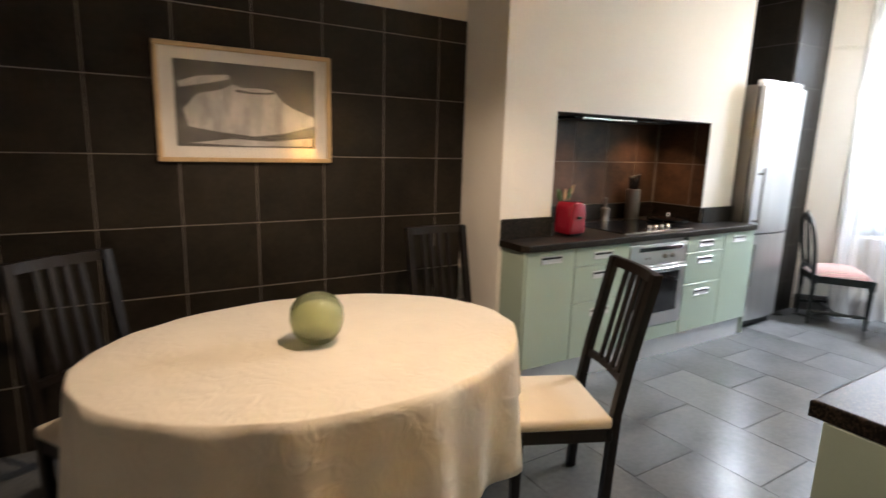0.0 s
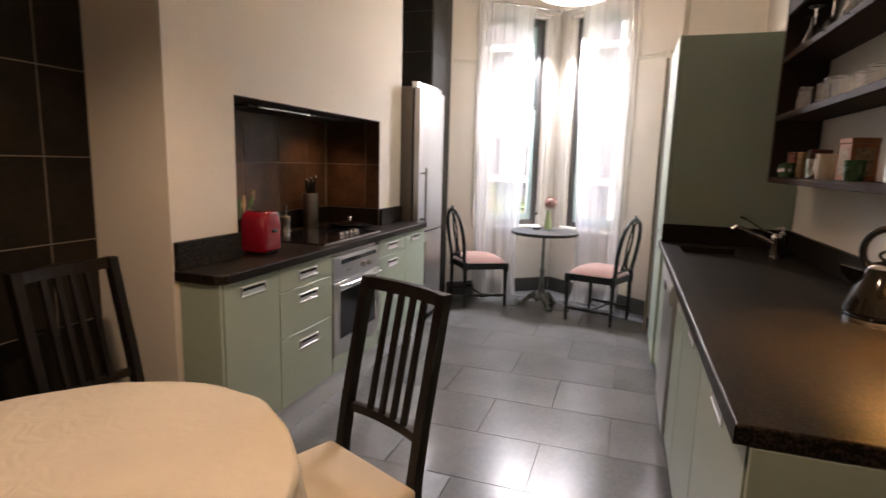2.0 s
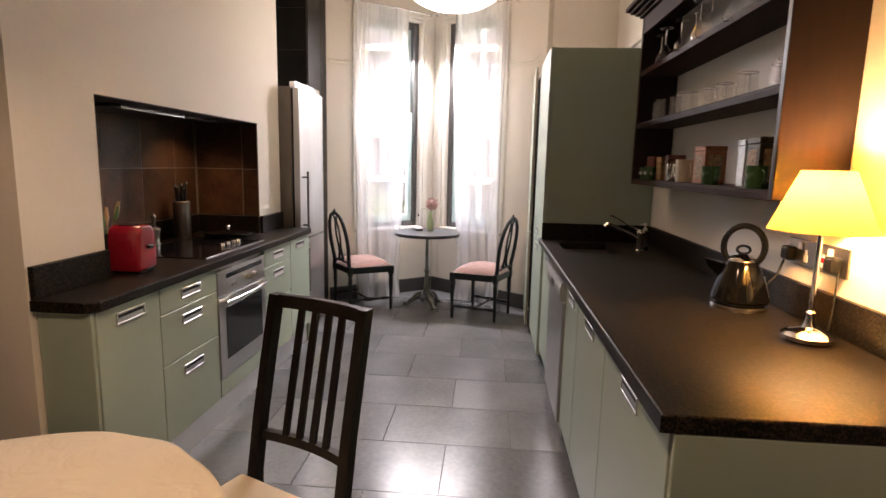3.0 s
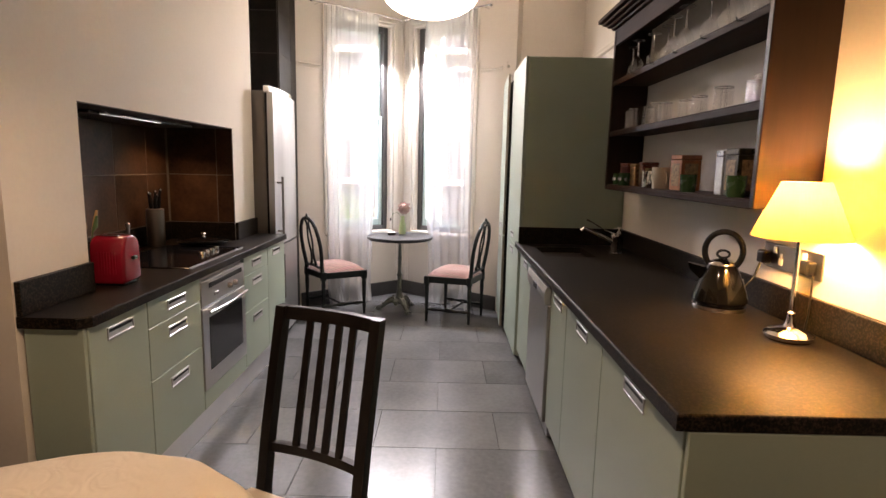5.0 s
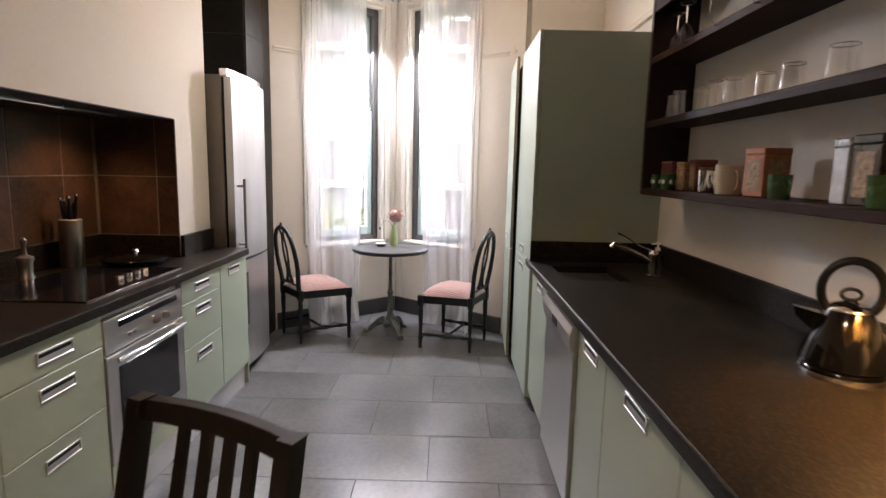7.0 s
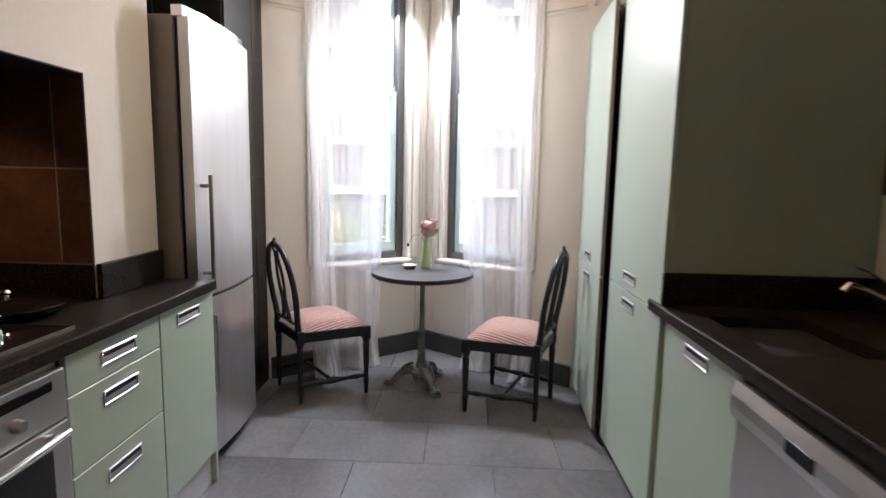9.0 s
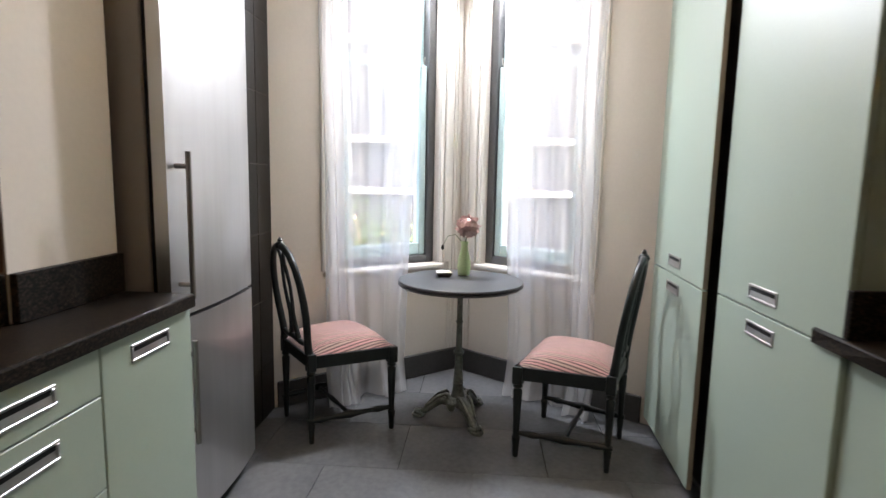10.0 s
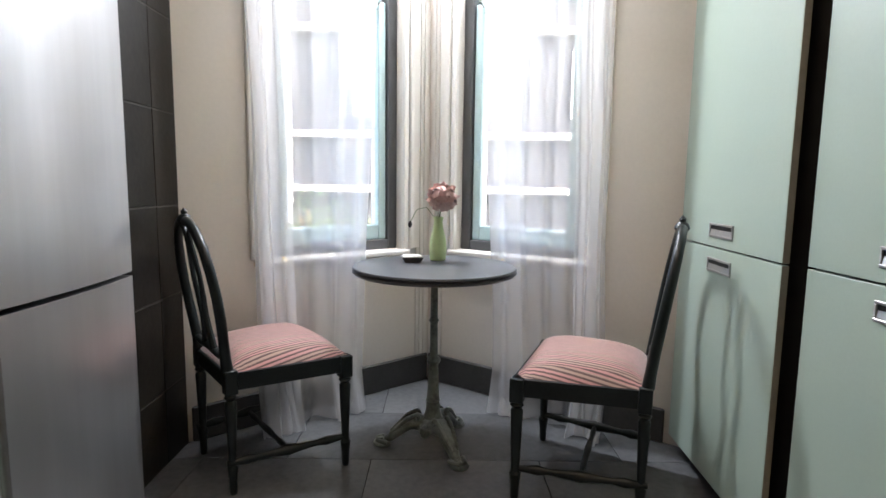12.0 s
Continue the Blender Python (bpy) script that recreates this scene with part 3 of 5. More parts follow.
for k in range(5):
    bm = BM()
    y = 0.07 + 0.062 * k
    box(bm, 2.72, y - 0.004, 0.910, 3.16, y + 0.004, 0.9118, 0.0008)
    part("groove", bm, M_STEELD, sk, "pale draining groove")

# tall units
for xc, w, y, rz, sub in ((4.15, 0.70, 0.437, 180, "tall sage green larder unit at the end of the worktop"), (4.898, 0.70, 0.437, 180, "tall sage green cupboard with its doors slightly ajar")):
    t = thing("tall_cabinet", pose(xc, y, 0, 0, 0, rz), sub, "cabinet", "tall cabinets")
    first = xc < 4.5
    bm = BM()
    if first:
        box(bm, -w / 2, 0.022, 0.05, w / 2, y - RW - 0.003, 2.222, 0.002)
        part("body", bm, M_SAGE, t, "sage green carcass")
    else:
        # carcass and gap filler carry the shade behind the ajar doors as near-black colour
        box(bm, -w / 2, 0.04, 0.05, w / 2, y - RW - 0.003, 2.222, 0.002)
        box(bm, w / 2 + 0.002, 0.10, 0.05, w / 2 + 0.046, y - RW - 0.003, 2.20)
        part("body", bm, M_GAPSHADE, t, "carcass coloured near-black for the shade behind its doors")
        for z in (1.32, 1.62, 1.9, 0.45):
            bm = BM()
            box(bm, w / 2 + 0.004, 0.06, z, w / 2 + 0.045, 0.099, z + 0.02)
            part("shelf", bm, M_DWOOD, t)
    for nm, z0, z1, hz in (("lower_door", 0.06, 0.872, 0.815), ("upper_door", 0.878, 2.226, 0.935)):
        bm = BM()
        box(bm, -w / 2, 0, z0, w / 2, 0.020, z1, 0.0015)
        d = part(nm, bm, M_SAGE, t, "sage green door")
        hx = -0.035 if first else -0.015
        pull(d, hx, hz)
        bm = BM()
        box(bm, w / 2 + 0.0002, 0.001, z0 + 0.001, w / 2 + 0.0012, 0.019, z1 - 0.001)
        part("door_edge", bm, M_SAGE if first else M_EDGE, d, "thin board edge")
        if not first:
            d.matrix_basis = Matrix.Translation((-w / 2, 0, 0)) @ Matrix.Rotation(radians(-3.0), 4, "Z") @ Matrix.Translation((w / 2, 0, 0))
    bm = BM()
    box(bm, -w / 2, 0.06, 0, w / 2, 0.08, 0.05)
    part("plinth", bm, M_SKIRT, t)

# fridge freezer
fr = thing("fridge_freezer", pose(4.357, 2.30, 0), "tall stainless steel fridge freezer with bowed doors", "fridge")
bm = BM()
box(bm, -0.295, 0.055, 0.03, 0.295, 0.68, 1.985, 0.004)
part("body", bm, M_FRSIDE, fr, "grey metal body")
bm = BM()
box(bm, -0.285, 0.036, 0.05, 0.285, 0.054, 1.97)
part("gasket", bm, M_BLACKPL, fr, "dark door gasket")


def bowed(x0, x1, z0, z1, back, bow, n=12):
    bm = BM()
    f, b = [], []
    for i in range(n + 1):
        u = i / n
        x = x0 + (x1 - x0) * u
        y = back - 0.045 - bow * (1 - (2 * u - 1) ** 2)
        f.append([bm.verts.new((x, y, z)) for z in (z0, z1)])
        b.append([bm.verts.new((x, back, z)) for z in (z0, z1)])
    for i in range(n):
        bm.faces.new((f[i][0], f[i + 1][0], f[i + 1][1], f[i][1]))
        bm.faces.new((b[i][0], b[i][1], b[i + 1][1], b[i + 1][0]))
        bm.faces.new((f[i][1], f[i + 1][1], b[i + 1][1], b[i][1]))
        bm.faces.new((f[i][0], b[i][0], b[i + 1][0], f[i + 1][0]))
    for i in (0, n):
        bm.faces.new((f[i][0], f[i][1], b[i][1], b[i][0]))
    return bm


for nm, z0, z1, h0, h1 in (("freezer_door", 0.075, 0.805, 0.39, 0.74), ("fridge_door", 0.818, 1.975, 0.88, 1.345)):
    d = part(nm, bowed(-0.297, 0.297, z0, z1, 0.035, 0.022), M_FRIDGE, fr, "brushed steel bowed door", True)
    bm = BM()
    tube(bm, [(-0.262, -0.062, h0), (-0.262, -0.062, h1)], 0.009, 10)
    for z in (h0 + 0.045, h1 - 0.045):
        tube(bm, [(-0.262, -0.062, z), (-0.262, -0.018, z)], 0.008, 8)
    part("handle", bm, M_STEELD, d, "vertical steel bar handle", True)
part("top_trim", bowed(-0.297, 0.297, 1.978, 2.02, 0.06, 0.022), M_CHROME, fr, "pale metal top trim")
bm = BM()
box(bm, -0.29, 0.03, 0.0, 0.29, 0.10, 0.07)
part("kick_plate", bm, M_BLACKPL, fr)

# hob and what stands round it
hob = thing("hob", pose(2.92, 2.51, 0.910), "black glass hob with steel knobs", "hob")
bm = BM()
box(bm, -0.36, -0.245, 0.0, 0.36, 0.24, 0.008, 0.003)
part("glass", bm, M_BLACKGL, hob, "black glass plate")
bm = BM()
box(bm, -0.36, -0.251, 0.0, 0.36, -0.2455, 0.009)
part("rim", bm, M_STEELD, hob, "steel front rim")
for k in range(4):
    bm = BM()
    lathe(bm, [(0.017, 0), (0.017, 0.014), (0.014, 0.020), (0.004, 0.021)], 16, (0.03 + 0.066 * k, -0.135, 0.008))
    part("knob", bm, M_CHROME, hob, "round steel knob", True)
pan = thing("pan_lid", pose(3.40, 2.56, 0.918), "low glossy black pan with a lid on the hob", "pan")
bm = BM()
lathe(bm, [(0.12, 0), (0.15, 0.006), (0.16, 0.022), (0.152, 0.028), (0.11, 0.036), (0.05, 0.044), (0.008, 0.046)], 36)
part("body", bm, M_KETTLE, pan, "", True)
bm = BM()
lathe(bm, [(0.01, 0.044), (0.009, 0.055), (0.018, 0.062), (0.012, 0.070), (0.003, 0.071)], 16)
part("knob", bm, M_CHROME, pan, "small steel knob", True)

ts = thing("toaster", pose(2.215, 2.42, 0.911, 0, 0, 0), "glossy red rounded toaster on the worktop", "toaster")
bm = BM()
prof = [(-0.062, 0.012), (0.062, 0.012), (0.068, 0.03), (0.066, 0.15)] + [(0.014 + 0.050 * math.cos(a), 0.165 + 0.050 * math.sin(a)) for a in arc(8, 10, 90)] + [(-0.014 + 0.050 * math.cos(a), 0.165 + 0.050 * math.sin(a)) for a in arc(8, 90, 170)] + [(-0.066, 0.15), (-0.068, 0.03)]
prism(bm, prof, -0.075, 0.075)
bmesh.ops.rotate(bm, verts=bm.verts, cent=(0, 0, 0), matrix=Matrix.Rotation(radians(90), 3, "X"))
es = [e for e in bm.edges if abs(e.verts[0].co.y - e.verts[1].co.y) < 0.001]
bmesh.ops.bevel(bm, geom=es, offset=0.014, segments=3, affect="EDGES", profile=0.5)
part("body", bm, M_RED, ts, "", True, 50)
for k in range(7):
    bm = BM()
    y = -0.036 + 0.012 * k
    box(bm, -0.0690, y - 0.003, 0.05, 0.0690, y + 0.003, 0.150, 0.001)
    part("rib", bm, M_RED, ts)
bm = BM()
for sx in (-0.035, 0.035):
    box(bm, sx * 0.7 - 0.011, -0.035, 0.213, sx * 0.7 + 0.011, 0.035, 0.2165)
part("slot", bm, M_BLACKPL, ts, "dark bread slots")
bm = BM()
box(bm, -0.055, -0.062, 0.0, 0.055, 0.062, 0.02, 0.004)
part("base", bm, M_BLACKPL, ts, "black base")
bm = BM()
box(bm, -0.016, -0.092, 0.11, 0.016, -0.074, 0.125, 0.004)
part("lever", bm, M_BLACKPL, ts)

jar = thing("utensil_pot", pose(2.37, 2.65, 0.911), "dark pot with wooden spoons and green leaves", "pot")
bm = BM()
lathe(bm, [(0.045, 0), (0.055, 0.02), (0.058, 0.10), (0.052, 0.15), (0.048, 0.15), (0.05, 0.1), (0.045, 0.02), (0.002, 0.015)], 24)
part("body", bm, M_BLACKPL, jar, "", True)
for k, (dx, dy, h, c) in enumerate(((0.05, -0.02, 0.30, M_STRAW), (-0.02, 0.03, 0.27, M_STEM), (0.0, -0.05, 0.28, M_STEM), (0.03, 0.02, 0.27, M_STRAW), (-0.04, -0.01, 0.26, M_STEM))):
    bm = BM()
    tube(bm, [(dx * 0.3, dy * 0.3, 0.03), (dx * 0.7, dy * 0.7, h - 0.08), (dx, dy, h - 0.05), (dx * 1.2, dy * 1.2, h)], [0.005, 0.005, 0.016, 0.008], 8, flat=0.5)
    part("spoon" if c is M_STRAW else "leaf", bm, c, jar, "", True)

pm = thing("pepper_mill", pose(2.95, 2.79, 0.911), "steel pepper mill beside the hob", "mill")
bm = BM()
lathe(bm, [(0.034, 0), (0.034, 0.01), (0.028, 0.02), (0.030, 0.07), (0.036, 0.09), (0.034, 0.10), (0.012, 0.11), (0.008, 0.15), (0.014, 0.16), (0.014, 0.175), (0.004, 0.185)], 24)
part("body", bm, M_STEELD, pm, "", True)
kb = thing("knife_block", pose(3.27, 2.80, 0.911), "round steel knife holder with five knives", "knife block")
bm = BM()
lathe(bm, [(0.050, 0), (0.052, 0.005), (0.052, 0.235), (0.046, 0.24), (0.003, 0.24)], 28)
part("holder", bm, M_STEELD, kb, "brushed steel cylinder", True)
for k in range(5):
    a = 2 * math.pi * k / 5
    bm = BM()
    q = [(0.020 + 0.016 * u, 0.238 + (0.085 + 0.010 * k) * u) for u in (0, 0.3, 0.7, 0.92)]
    tube(bm, [(r * math.cos(a), r * math.sin(a), z) for r, z in q], [0.011, 0.012, 0.008, 0.007], 10)
    hk = part("knife_handle", bm, M_BLACKPL, kb, "black knife handle", True)
    bm = BM()
    r, z = q[-1]
    lathe(bm, [(0.007, -0.004), (0.0095, 0.004), (0.008, 0.010), (0.002, 0.012)], 12, (r * math.cos(a), r * math.sin(a), z))
    part("knife_cap", bm, M_CHROME, hk, "polished steel cap", True)
hd = thing("cooker_hood", pose(2.85, 2.68, ALC[2]), "slim dark hood under the alcove top", "hood")
bm = BM()
box(bm, -0.50, -0.10, -0.022, 0.50, 0.16, -0.005, 0.004)
part("body", bm, M_BLACKPL, hd)
bm = BM()
box(bm, -0.44, -0.115, -0.024, 0.10, -0.101, -0.008, 0.001)
part("strip", bm, M_CHROME, hd, "pale metal strip")

# ---- sink side ----
tp = thing("tap", pose(3.38, -0.13, 0.911), "chrome swivel kitchen tap", "tap")
bm = BM()
lathe(bm, [(0.028, 0), (0.028, 0.008), (0.022, 0.012), (0.022, 0.10), (0.026, 0.105), (0.026, 0.125), (0.018, 0.135), (0.003, 0.136)], 20)
part("body", bm, M_CHROME, tp, "", True)
bm = BM()
tube(bm, [(0, 0, 0.07), (-0.005, 0.06, 0.105), (-0.01, 0.16, 0.150), (-0.012, 0.21, 0.168), (-0.012, 0.225, 0.150)], [0.013, 0.013, 0.012, 0.012, 0.013], 12)
part("spout", bm, M_CHROME, tp, "", True)
bm = BM()
tube(bm, [(0, 0, 0.13), (0.0, 0.07, 0.155), (0.0, 0.15, 0.205), (0.0, 0.19, 0.222)], [0.009, 0.007, 0.007, 0.012], 10, flat=0.6)
part("lever", bm, M_CHROME, tp, "", True)
sp = thing("soap_bottle", pose(3.43, -0.17, 0.911), "clear soap bottle with white pump", "bottle")
bm = BM()
lathe(bm, [(0.026, 0), (0.028, 0.006), (0.028, 0.10), (0.012, 0.12), (0.012, 0.128), (0.002, 0.128)], 20)
part("bottle", bm, M_GLASS, sp, "clear soap bottle", True)
bm = BM()
lathe(bm, [(0.013, 0.128), (0.013, 0.142), (0.005, 0.145), (0.005, 0.16), (0.012, 0.163), (0.012, 0.172), (0.002, 0.173)], 14)
tube(bm, [(0, 0, 0.167), (0, 0.035, 0.162)], 0.004, 8)
part("pump", bm, M_WHITEPL, sp, "white pump", True)

kt = thing("kettle", pose(2.01, -0.13, 0.911), "glossy black pyramid kettle with hoop handle", "kettle")
bm = BM()
lathe(bm, [(0.098, 0), (0.100, 0.004), (0.100, 0.016), (0.092, 0.02), (0.002, 0.02)], 36)
part("base", bm, M_CHROME, kt, "chrome base ring", True)
bm = BM()
lathe(bm, [(0.094, 0.021), (0.103, 0.035), (0.100, 0.055), (0.085, 0.10), (0.066, 0.15), (0.052, 0.178), (0.002, 0.180)], 40)
part("body", bm, M_KETTLE, kt, "glossy black body", True)
bm = BM()
lathe(bm, [(0.052, 0.179), (0.050, 0.186), (0.036, 0.196), (0.015, 0.203), (0.002, 0.204)], 32)
lid = part("lid", bm, M_CHROME, kt, "chrome lid", True)
bm = BM()
tube(bm, [(0.0, 0.022 * math.cos(a), 0.220 + 0.015 * math.sin(a)) for a in arc(19, 0, 340)], 0.005, 8, True)
part("lid_ring", bm, M_BLACKPL, lid, "black ring knob", True)
bm = BM()
tube(bm, [(0.0, 0.068 * math.cos(a), 0.232 + 0.078 * math.sin(a)) for a in arc(25, -50, 230)], 0.0115, 12)
h = part("handle", bm, M_BLACKPL, kt, "black hoop handle", True)
bm = BM()
hexa(bm, [(-0.022, 0.060, 0.10), (0.022, 0.060, 0.10), (0.026, 0.062, 0.165), (-0.026, 0.062, 0.165)], [(-0.008, 0.118, 0.150), (0.008, 0.118, 0.150), (0.014, 0.125, 0.176), (-0.014, 0.125, 0.176)])
part("spout", bm, M_KETTLE, kt, "", True)
bm = BM()
hexa(bm, [(-0.013, -0.103, 0.05), (0.013, -0.103, 0.05), (0.013, -0.08, 0.05), (-0.013, -0.08, 0.05)], [(-0.010, -0.080, 0.125), (0.010, -0.080, 0.125), (0.010, -0.06, 0.125), (-0.010, -0.06, 0.125)])
part("gauge", bm, M_CHROME, kt, "pale water gauge")
kt.matrix_basis = pose(2.02, -0.135, 0.911, 0, 0, -27)

tl = thing("table_lamp", pose(1.615, -0.165, 0.911), "lit table lamp with steel stem and cream shade", "lamp")
bm = BM()
lathe(bm, [(0.066, 0), (0.074, 0.008), (0.074, 0.020), (0.060, 0.032), (0.020, 0.044), (0.013, 0.060), (0.010, 0.085), (0.014, 0.09), (0.007, 0.096), (0.007, 0.34), (0.012, 0.345), (0.012, 0.40), (0.002, 0.40)], 32)
part("stand", bm, M_CHROME, tl, "polished steel base and stem", True)
bm = BM()
lathe(bm, [(0.143, 0.340), (0.069, 0.518), (0.067, 0.518), (0.141, 0.340)], 40, caps=False)
bm.faces.ensure_lookup_table()
part("shade", bm, M_SHADE, tl, "cream tapered fabric shade", True)
bm = BM()
for a in arc(4, 0, 270):
    tube(bm, [(0, 0, 0.395), (0.139 * math.cos(a), 0.139 * math.sin(a), 0.352)], 0.002, 6)
part("shade_carrier", bm, M_STEELD, tl)
bm = BM()
tube(bm, [(0.01, -0.05, 0.012), (0.04, -0.08, 0.02), (0.06, -0.10, 0.09), (0.09, -0.12, 0.19), (0.11, -0.135, 0.22)], 0.003, 8)
part("cord", bm, M_BLACKPL, tl, "thin cord", True)

so = thing("socket_panel", pose(1.86, RW, 1.138), "dark steel socket panel with plugs", "socket")
bm = BM()
box(bm, -0.17, 0.0, -0.048, 0.17, 0.008, 0.048, 0.002)
part("plate", bm, M_STEELD, so, "dark steel plate")
for kx in (0.055, -0.045):
    bm = BM()
    box(bm, kx - 0.012, 0.008, -0.030, kx + 0.012, 0.011, -0.004, 0.001)
    box(bm, kx - 0.006, 0.008, -0.003, kx + 0.006, 0.0112, 0.014, 0.001)
    part("outlet", bm, M_WHITEPL, so, "white outlet")
for kx in (0.09, -0.08):
    bm = BM()
    box(bm, kx - 0.012, 0.008, 0.012, kx + 0.012, 0.014, 0.038, 0.002)
    part("switch", bm, M_WHITEPL, so, "white rocker switch")
for kx in (0.135, -0.125):
    bm = BM()
    box(bm, kx - 0.026, 0.0085, -0.034, kx + 0.026, 0.045, 0.018, 0.010, 3)
    part("plug", bm, M_BLACKPL, so, "black mains plug")
bm = BM()
box(bm, -0.110, 0.046, -0.005, -0.090, 0.048, 0.012)
part("fuse_cover", bm, M_RED, so, "red plug cover")
bm = BM()
tube(bm, [(0.135, 0.04, -0.034), (0.13, 0.06, -0.09), (0.12, 0.10, -0.13), (0.13, 0.13, -0.19), (0.15, 0.10, -0.215)], 0.0045, 8)
part("cord", bm, M_BLACKPL, so, "black cord", True)

# ---- wall shelf ----
SH0, SH1, SHF = 1.75, 3.51, -0.085
ws = thing("wall_shelf", pose(0, RW, 0), "open dark mahogany wall shelf with cornice", "shelf")
d = SHF - RW
for x, lab in ((SH0, "side_panel"), (SH1 - 0.028, "side_panel")):
    bm = BM()
    box(bm, x, 0.001, 1.330, x + 0.028, d + 0.006, 2.335, 0.003)
    part(lab, bm, M_MAHOGV, ws, "polished mahogany side")
for z in (1.350, 1.690, 2.005):
    bm = BM()
    box(bm, SH0 + 0.029, 0.001, z - 0.016, SH1 - 0.029, d, z + 0.012, 0.003)
    box(bm, SH0 + 0.029, d - 0.006, z - 0.022, SH1 - 0.029, d + 0.003, z + 0.004, 0.002)
    part("shelf_board", bm, M_MAHOG, ws)
bm = BM()
box(bm, SH0 + 0.029, d - 0.02, 2.235, SH1 - 0.029, d + 0.002, 2.335, 0.002)
part("frieze", bm, M_MAHOG, ws)
for k, (z, o, h) in enumerate(((2.335, 0.022, 0.018), (2.353, 0.045, 0.016), (2.369, 0.07, 0.018), (2.387, 0.092, 0.028))):
    bm = BM()
    box(bm, SH0 - o, 0.001, z + 0.0005, SH1 + o, d + o, z + h, 0.004)
    part("cornice", bm, M_MAHOG, ws, "moulded cornice")
for k in range(6):
    x = SH0 + 0.2 + 0.28 * k
    bm = BM()
    tube(bm, [(x, d + 0.003, 2.0), (x, d + 0.022, 1.998), (x, d + 0.026, 2.012)], 0.0025, 6)
    part("hook", bm, M_BLACKPL, ws, "small dark hook")


def tumbler(m, r0, r1, h):
    bm = BM()
    lathe(bm, [(r0, 0), (r1, h), (r1 - 0.004, h), (r1 - 0.005, h - 0.008), (0.002, h - 0.009)], 18, caps=False)
    lathe(bm, [(r0 - 0.003, 0.0), (r1 - 0.006, h - 0.014)], 18, caps=False)
    t = solo("tumbler", bm, M_GL2, m, "clear glass tumbler upside down on the shelf", "glass", "tumblers", True)
    bm = BM()
    tube(bm, [((r1 - 0.002) * math.cos(a), (r1 - 0.002) * math.sin(a), h - 0.001) for a in arc(25, 0, 345.6)], 0.0022, 6, True)
    part("base_rim", bm, M_GLR, t, "bright thick glass base", True)
    bm = BM()
    tube(bm, [((r0 - 0.001) * math.cos(a), (r0 - 0.001) * math.sin(a), 0.002) for a in arc(25, 0, 345.6)], 0.0016, 6, True)
    part("lip", bm, M_GLR, t, "glass lip", True)
    return t


def wineglass(m, s=1.0):
    bm = BM()
    lathe(bm, [(0.027 * s, 0), (0.036 * s, 0.045 * s), (0.034 * s, 0.075 * s), (0.018 * s, 0.10 * s), (0.005, 0.112 * s), (0.004, 0.175 * s), (0.010, 0.188 * s), (0.033 * s, 0.195 * s), (0.034 * s, 0.198 * s), (0.002, 0.198 * s)], 20, caps=False)
    t = solo("wine_glass", bm, M_GL2, m, "clear stemmed wine glass upside down", "glass", "wine glasses", True)
    bm = BM()
    tube(bm, [(0.033 * s * math.cos(a), 0.033 * s * math.sin(a), 0.197 * s) for a in arc(25, 0, 345.6)], 0.0016, 6, True)
    part("foot_rim", bm, M_GLR, t, "glass foot rim", True)
    bm = BM()
    tube(bm, [(0, 0, 0.112 * s), (0, 0, 0.19 * s)], 0.0032, 8)
    part("stem", bm, M_GLR, t, "glass stem", True)
    return t


M_GLR = thin_mat("glass_rim", (0.55, 0.54, 0.52), 0.45, 0.7, 0.08, 0.3)
M_GL2 = thin_mat("thin_clear_glass", (0.3, 0.3, 0.3), 0.88, 0.85, 0.04, 0.3)
yr = RW + 0.13
for k, (x, r, h) in enumerate(((3.42, 0.034, 0.12), (3.30, 0.034, 0.125), (3.14, 0.036, 0.12), (2.98, 0.036, 0.125), (2.80, 0.038, 0.105), (2.64, 0.036, 0.10), (2.45, 0.040, 0.095), (2.20, 0.044, 0.10), (2.03, 0.036, 0.10), (1.93, 0.046, 0.105))):
    tumbler(pose(x, yr + 0.02 * math.sin(k * 2.1), 1.7025), r, r * 0.86, h)
for k in range(10):
    wineglass(pose(3.43 - 0.162 * k, yr + 0.025 * math.sin(k * 1.7), 2.0175), 1.0 + 0.02 * k)


def tin(m, w, dp, h, material, label, panel=None, plabel=""):
    t = thing("tin_box", m, label, "tin", "tins on the shelf")
    bm = BM()
    box(bm, -w / 2, -dp / 2, 0, w / 2, dp / 2, h * 0.86, 0.003)
    part("body", bm, material, t)
    bm = BM()
    box(bm, -w / 2 - 0.0015, -dp / 2 - 0.0015, h * 0.86 + 0.0005, w / 2 + 0.0015, dp / 2 + 0.0015, h, 0.004)
    part("lid", bm, material, t)
    if panel:
        bm = BM()
        box(bm, -w * 0.33, dp / 2 + 0.0002, h * 0.12, w * 0.33, dp / 2 + 0.0015, h * 0.76)
        part("label_front", bm, panel, t, plabel)
        bm = BM()
        box(bm, -w / 2 - 0.0015, -dp * 0.33, h * 0.12, -w / 2 - 0.0002, dp * 0.33, h * 0.76)
        part("label_side", bm, panel, t, plabel)
    return t


M_TINR = mat("red_brown_tin", (0.13, 0.030, 0.018), 0.4, 0.2, 0.3, 30, 120, 0.02)
M_TINO = mat("orange_brown_tin", (0.34, 0.125, 0.045), 0.42, 0.2, 0.3, 30, 120, 0.02)
M_TING = mat("gold_tin", (0.36, 0.22, 0.10), 0.4, 0.3, 0.35, 40, 140, 0.02)
M_TINB = mat("dark_green_black_tin", (0.016, 0.018, 0.012), 0.3, 0.3, 0.4, 40, 140, 0.02, second=(0.09, 0.07, 0.03))
M_TINS = mat("silver_tin", (0.50, 0.52, 0.54), 0.3, 0.6, 0.3, 20, 90, 0.02)
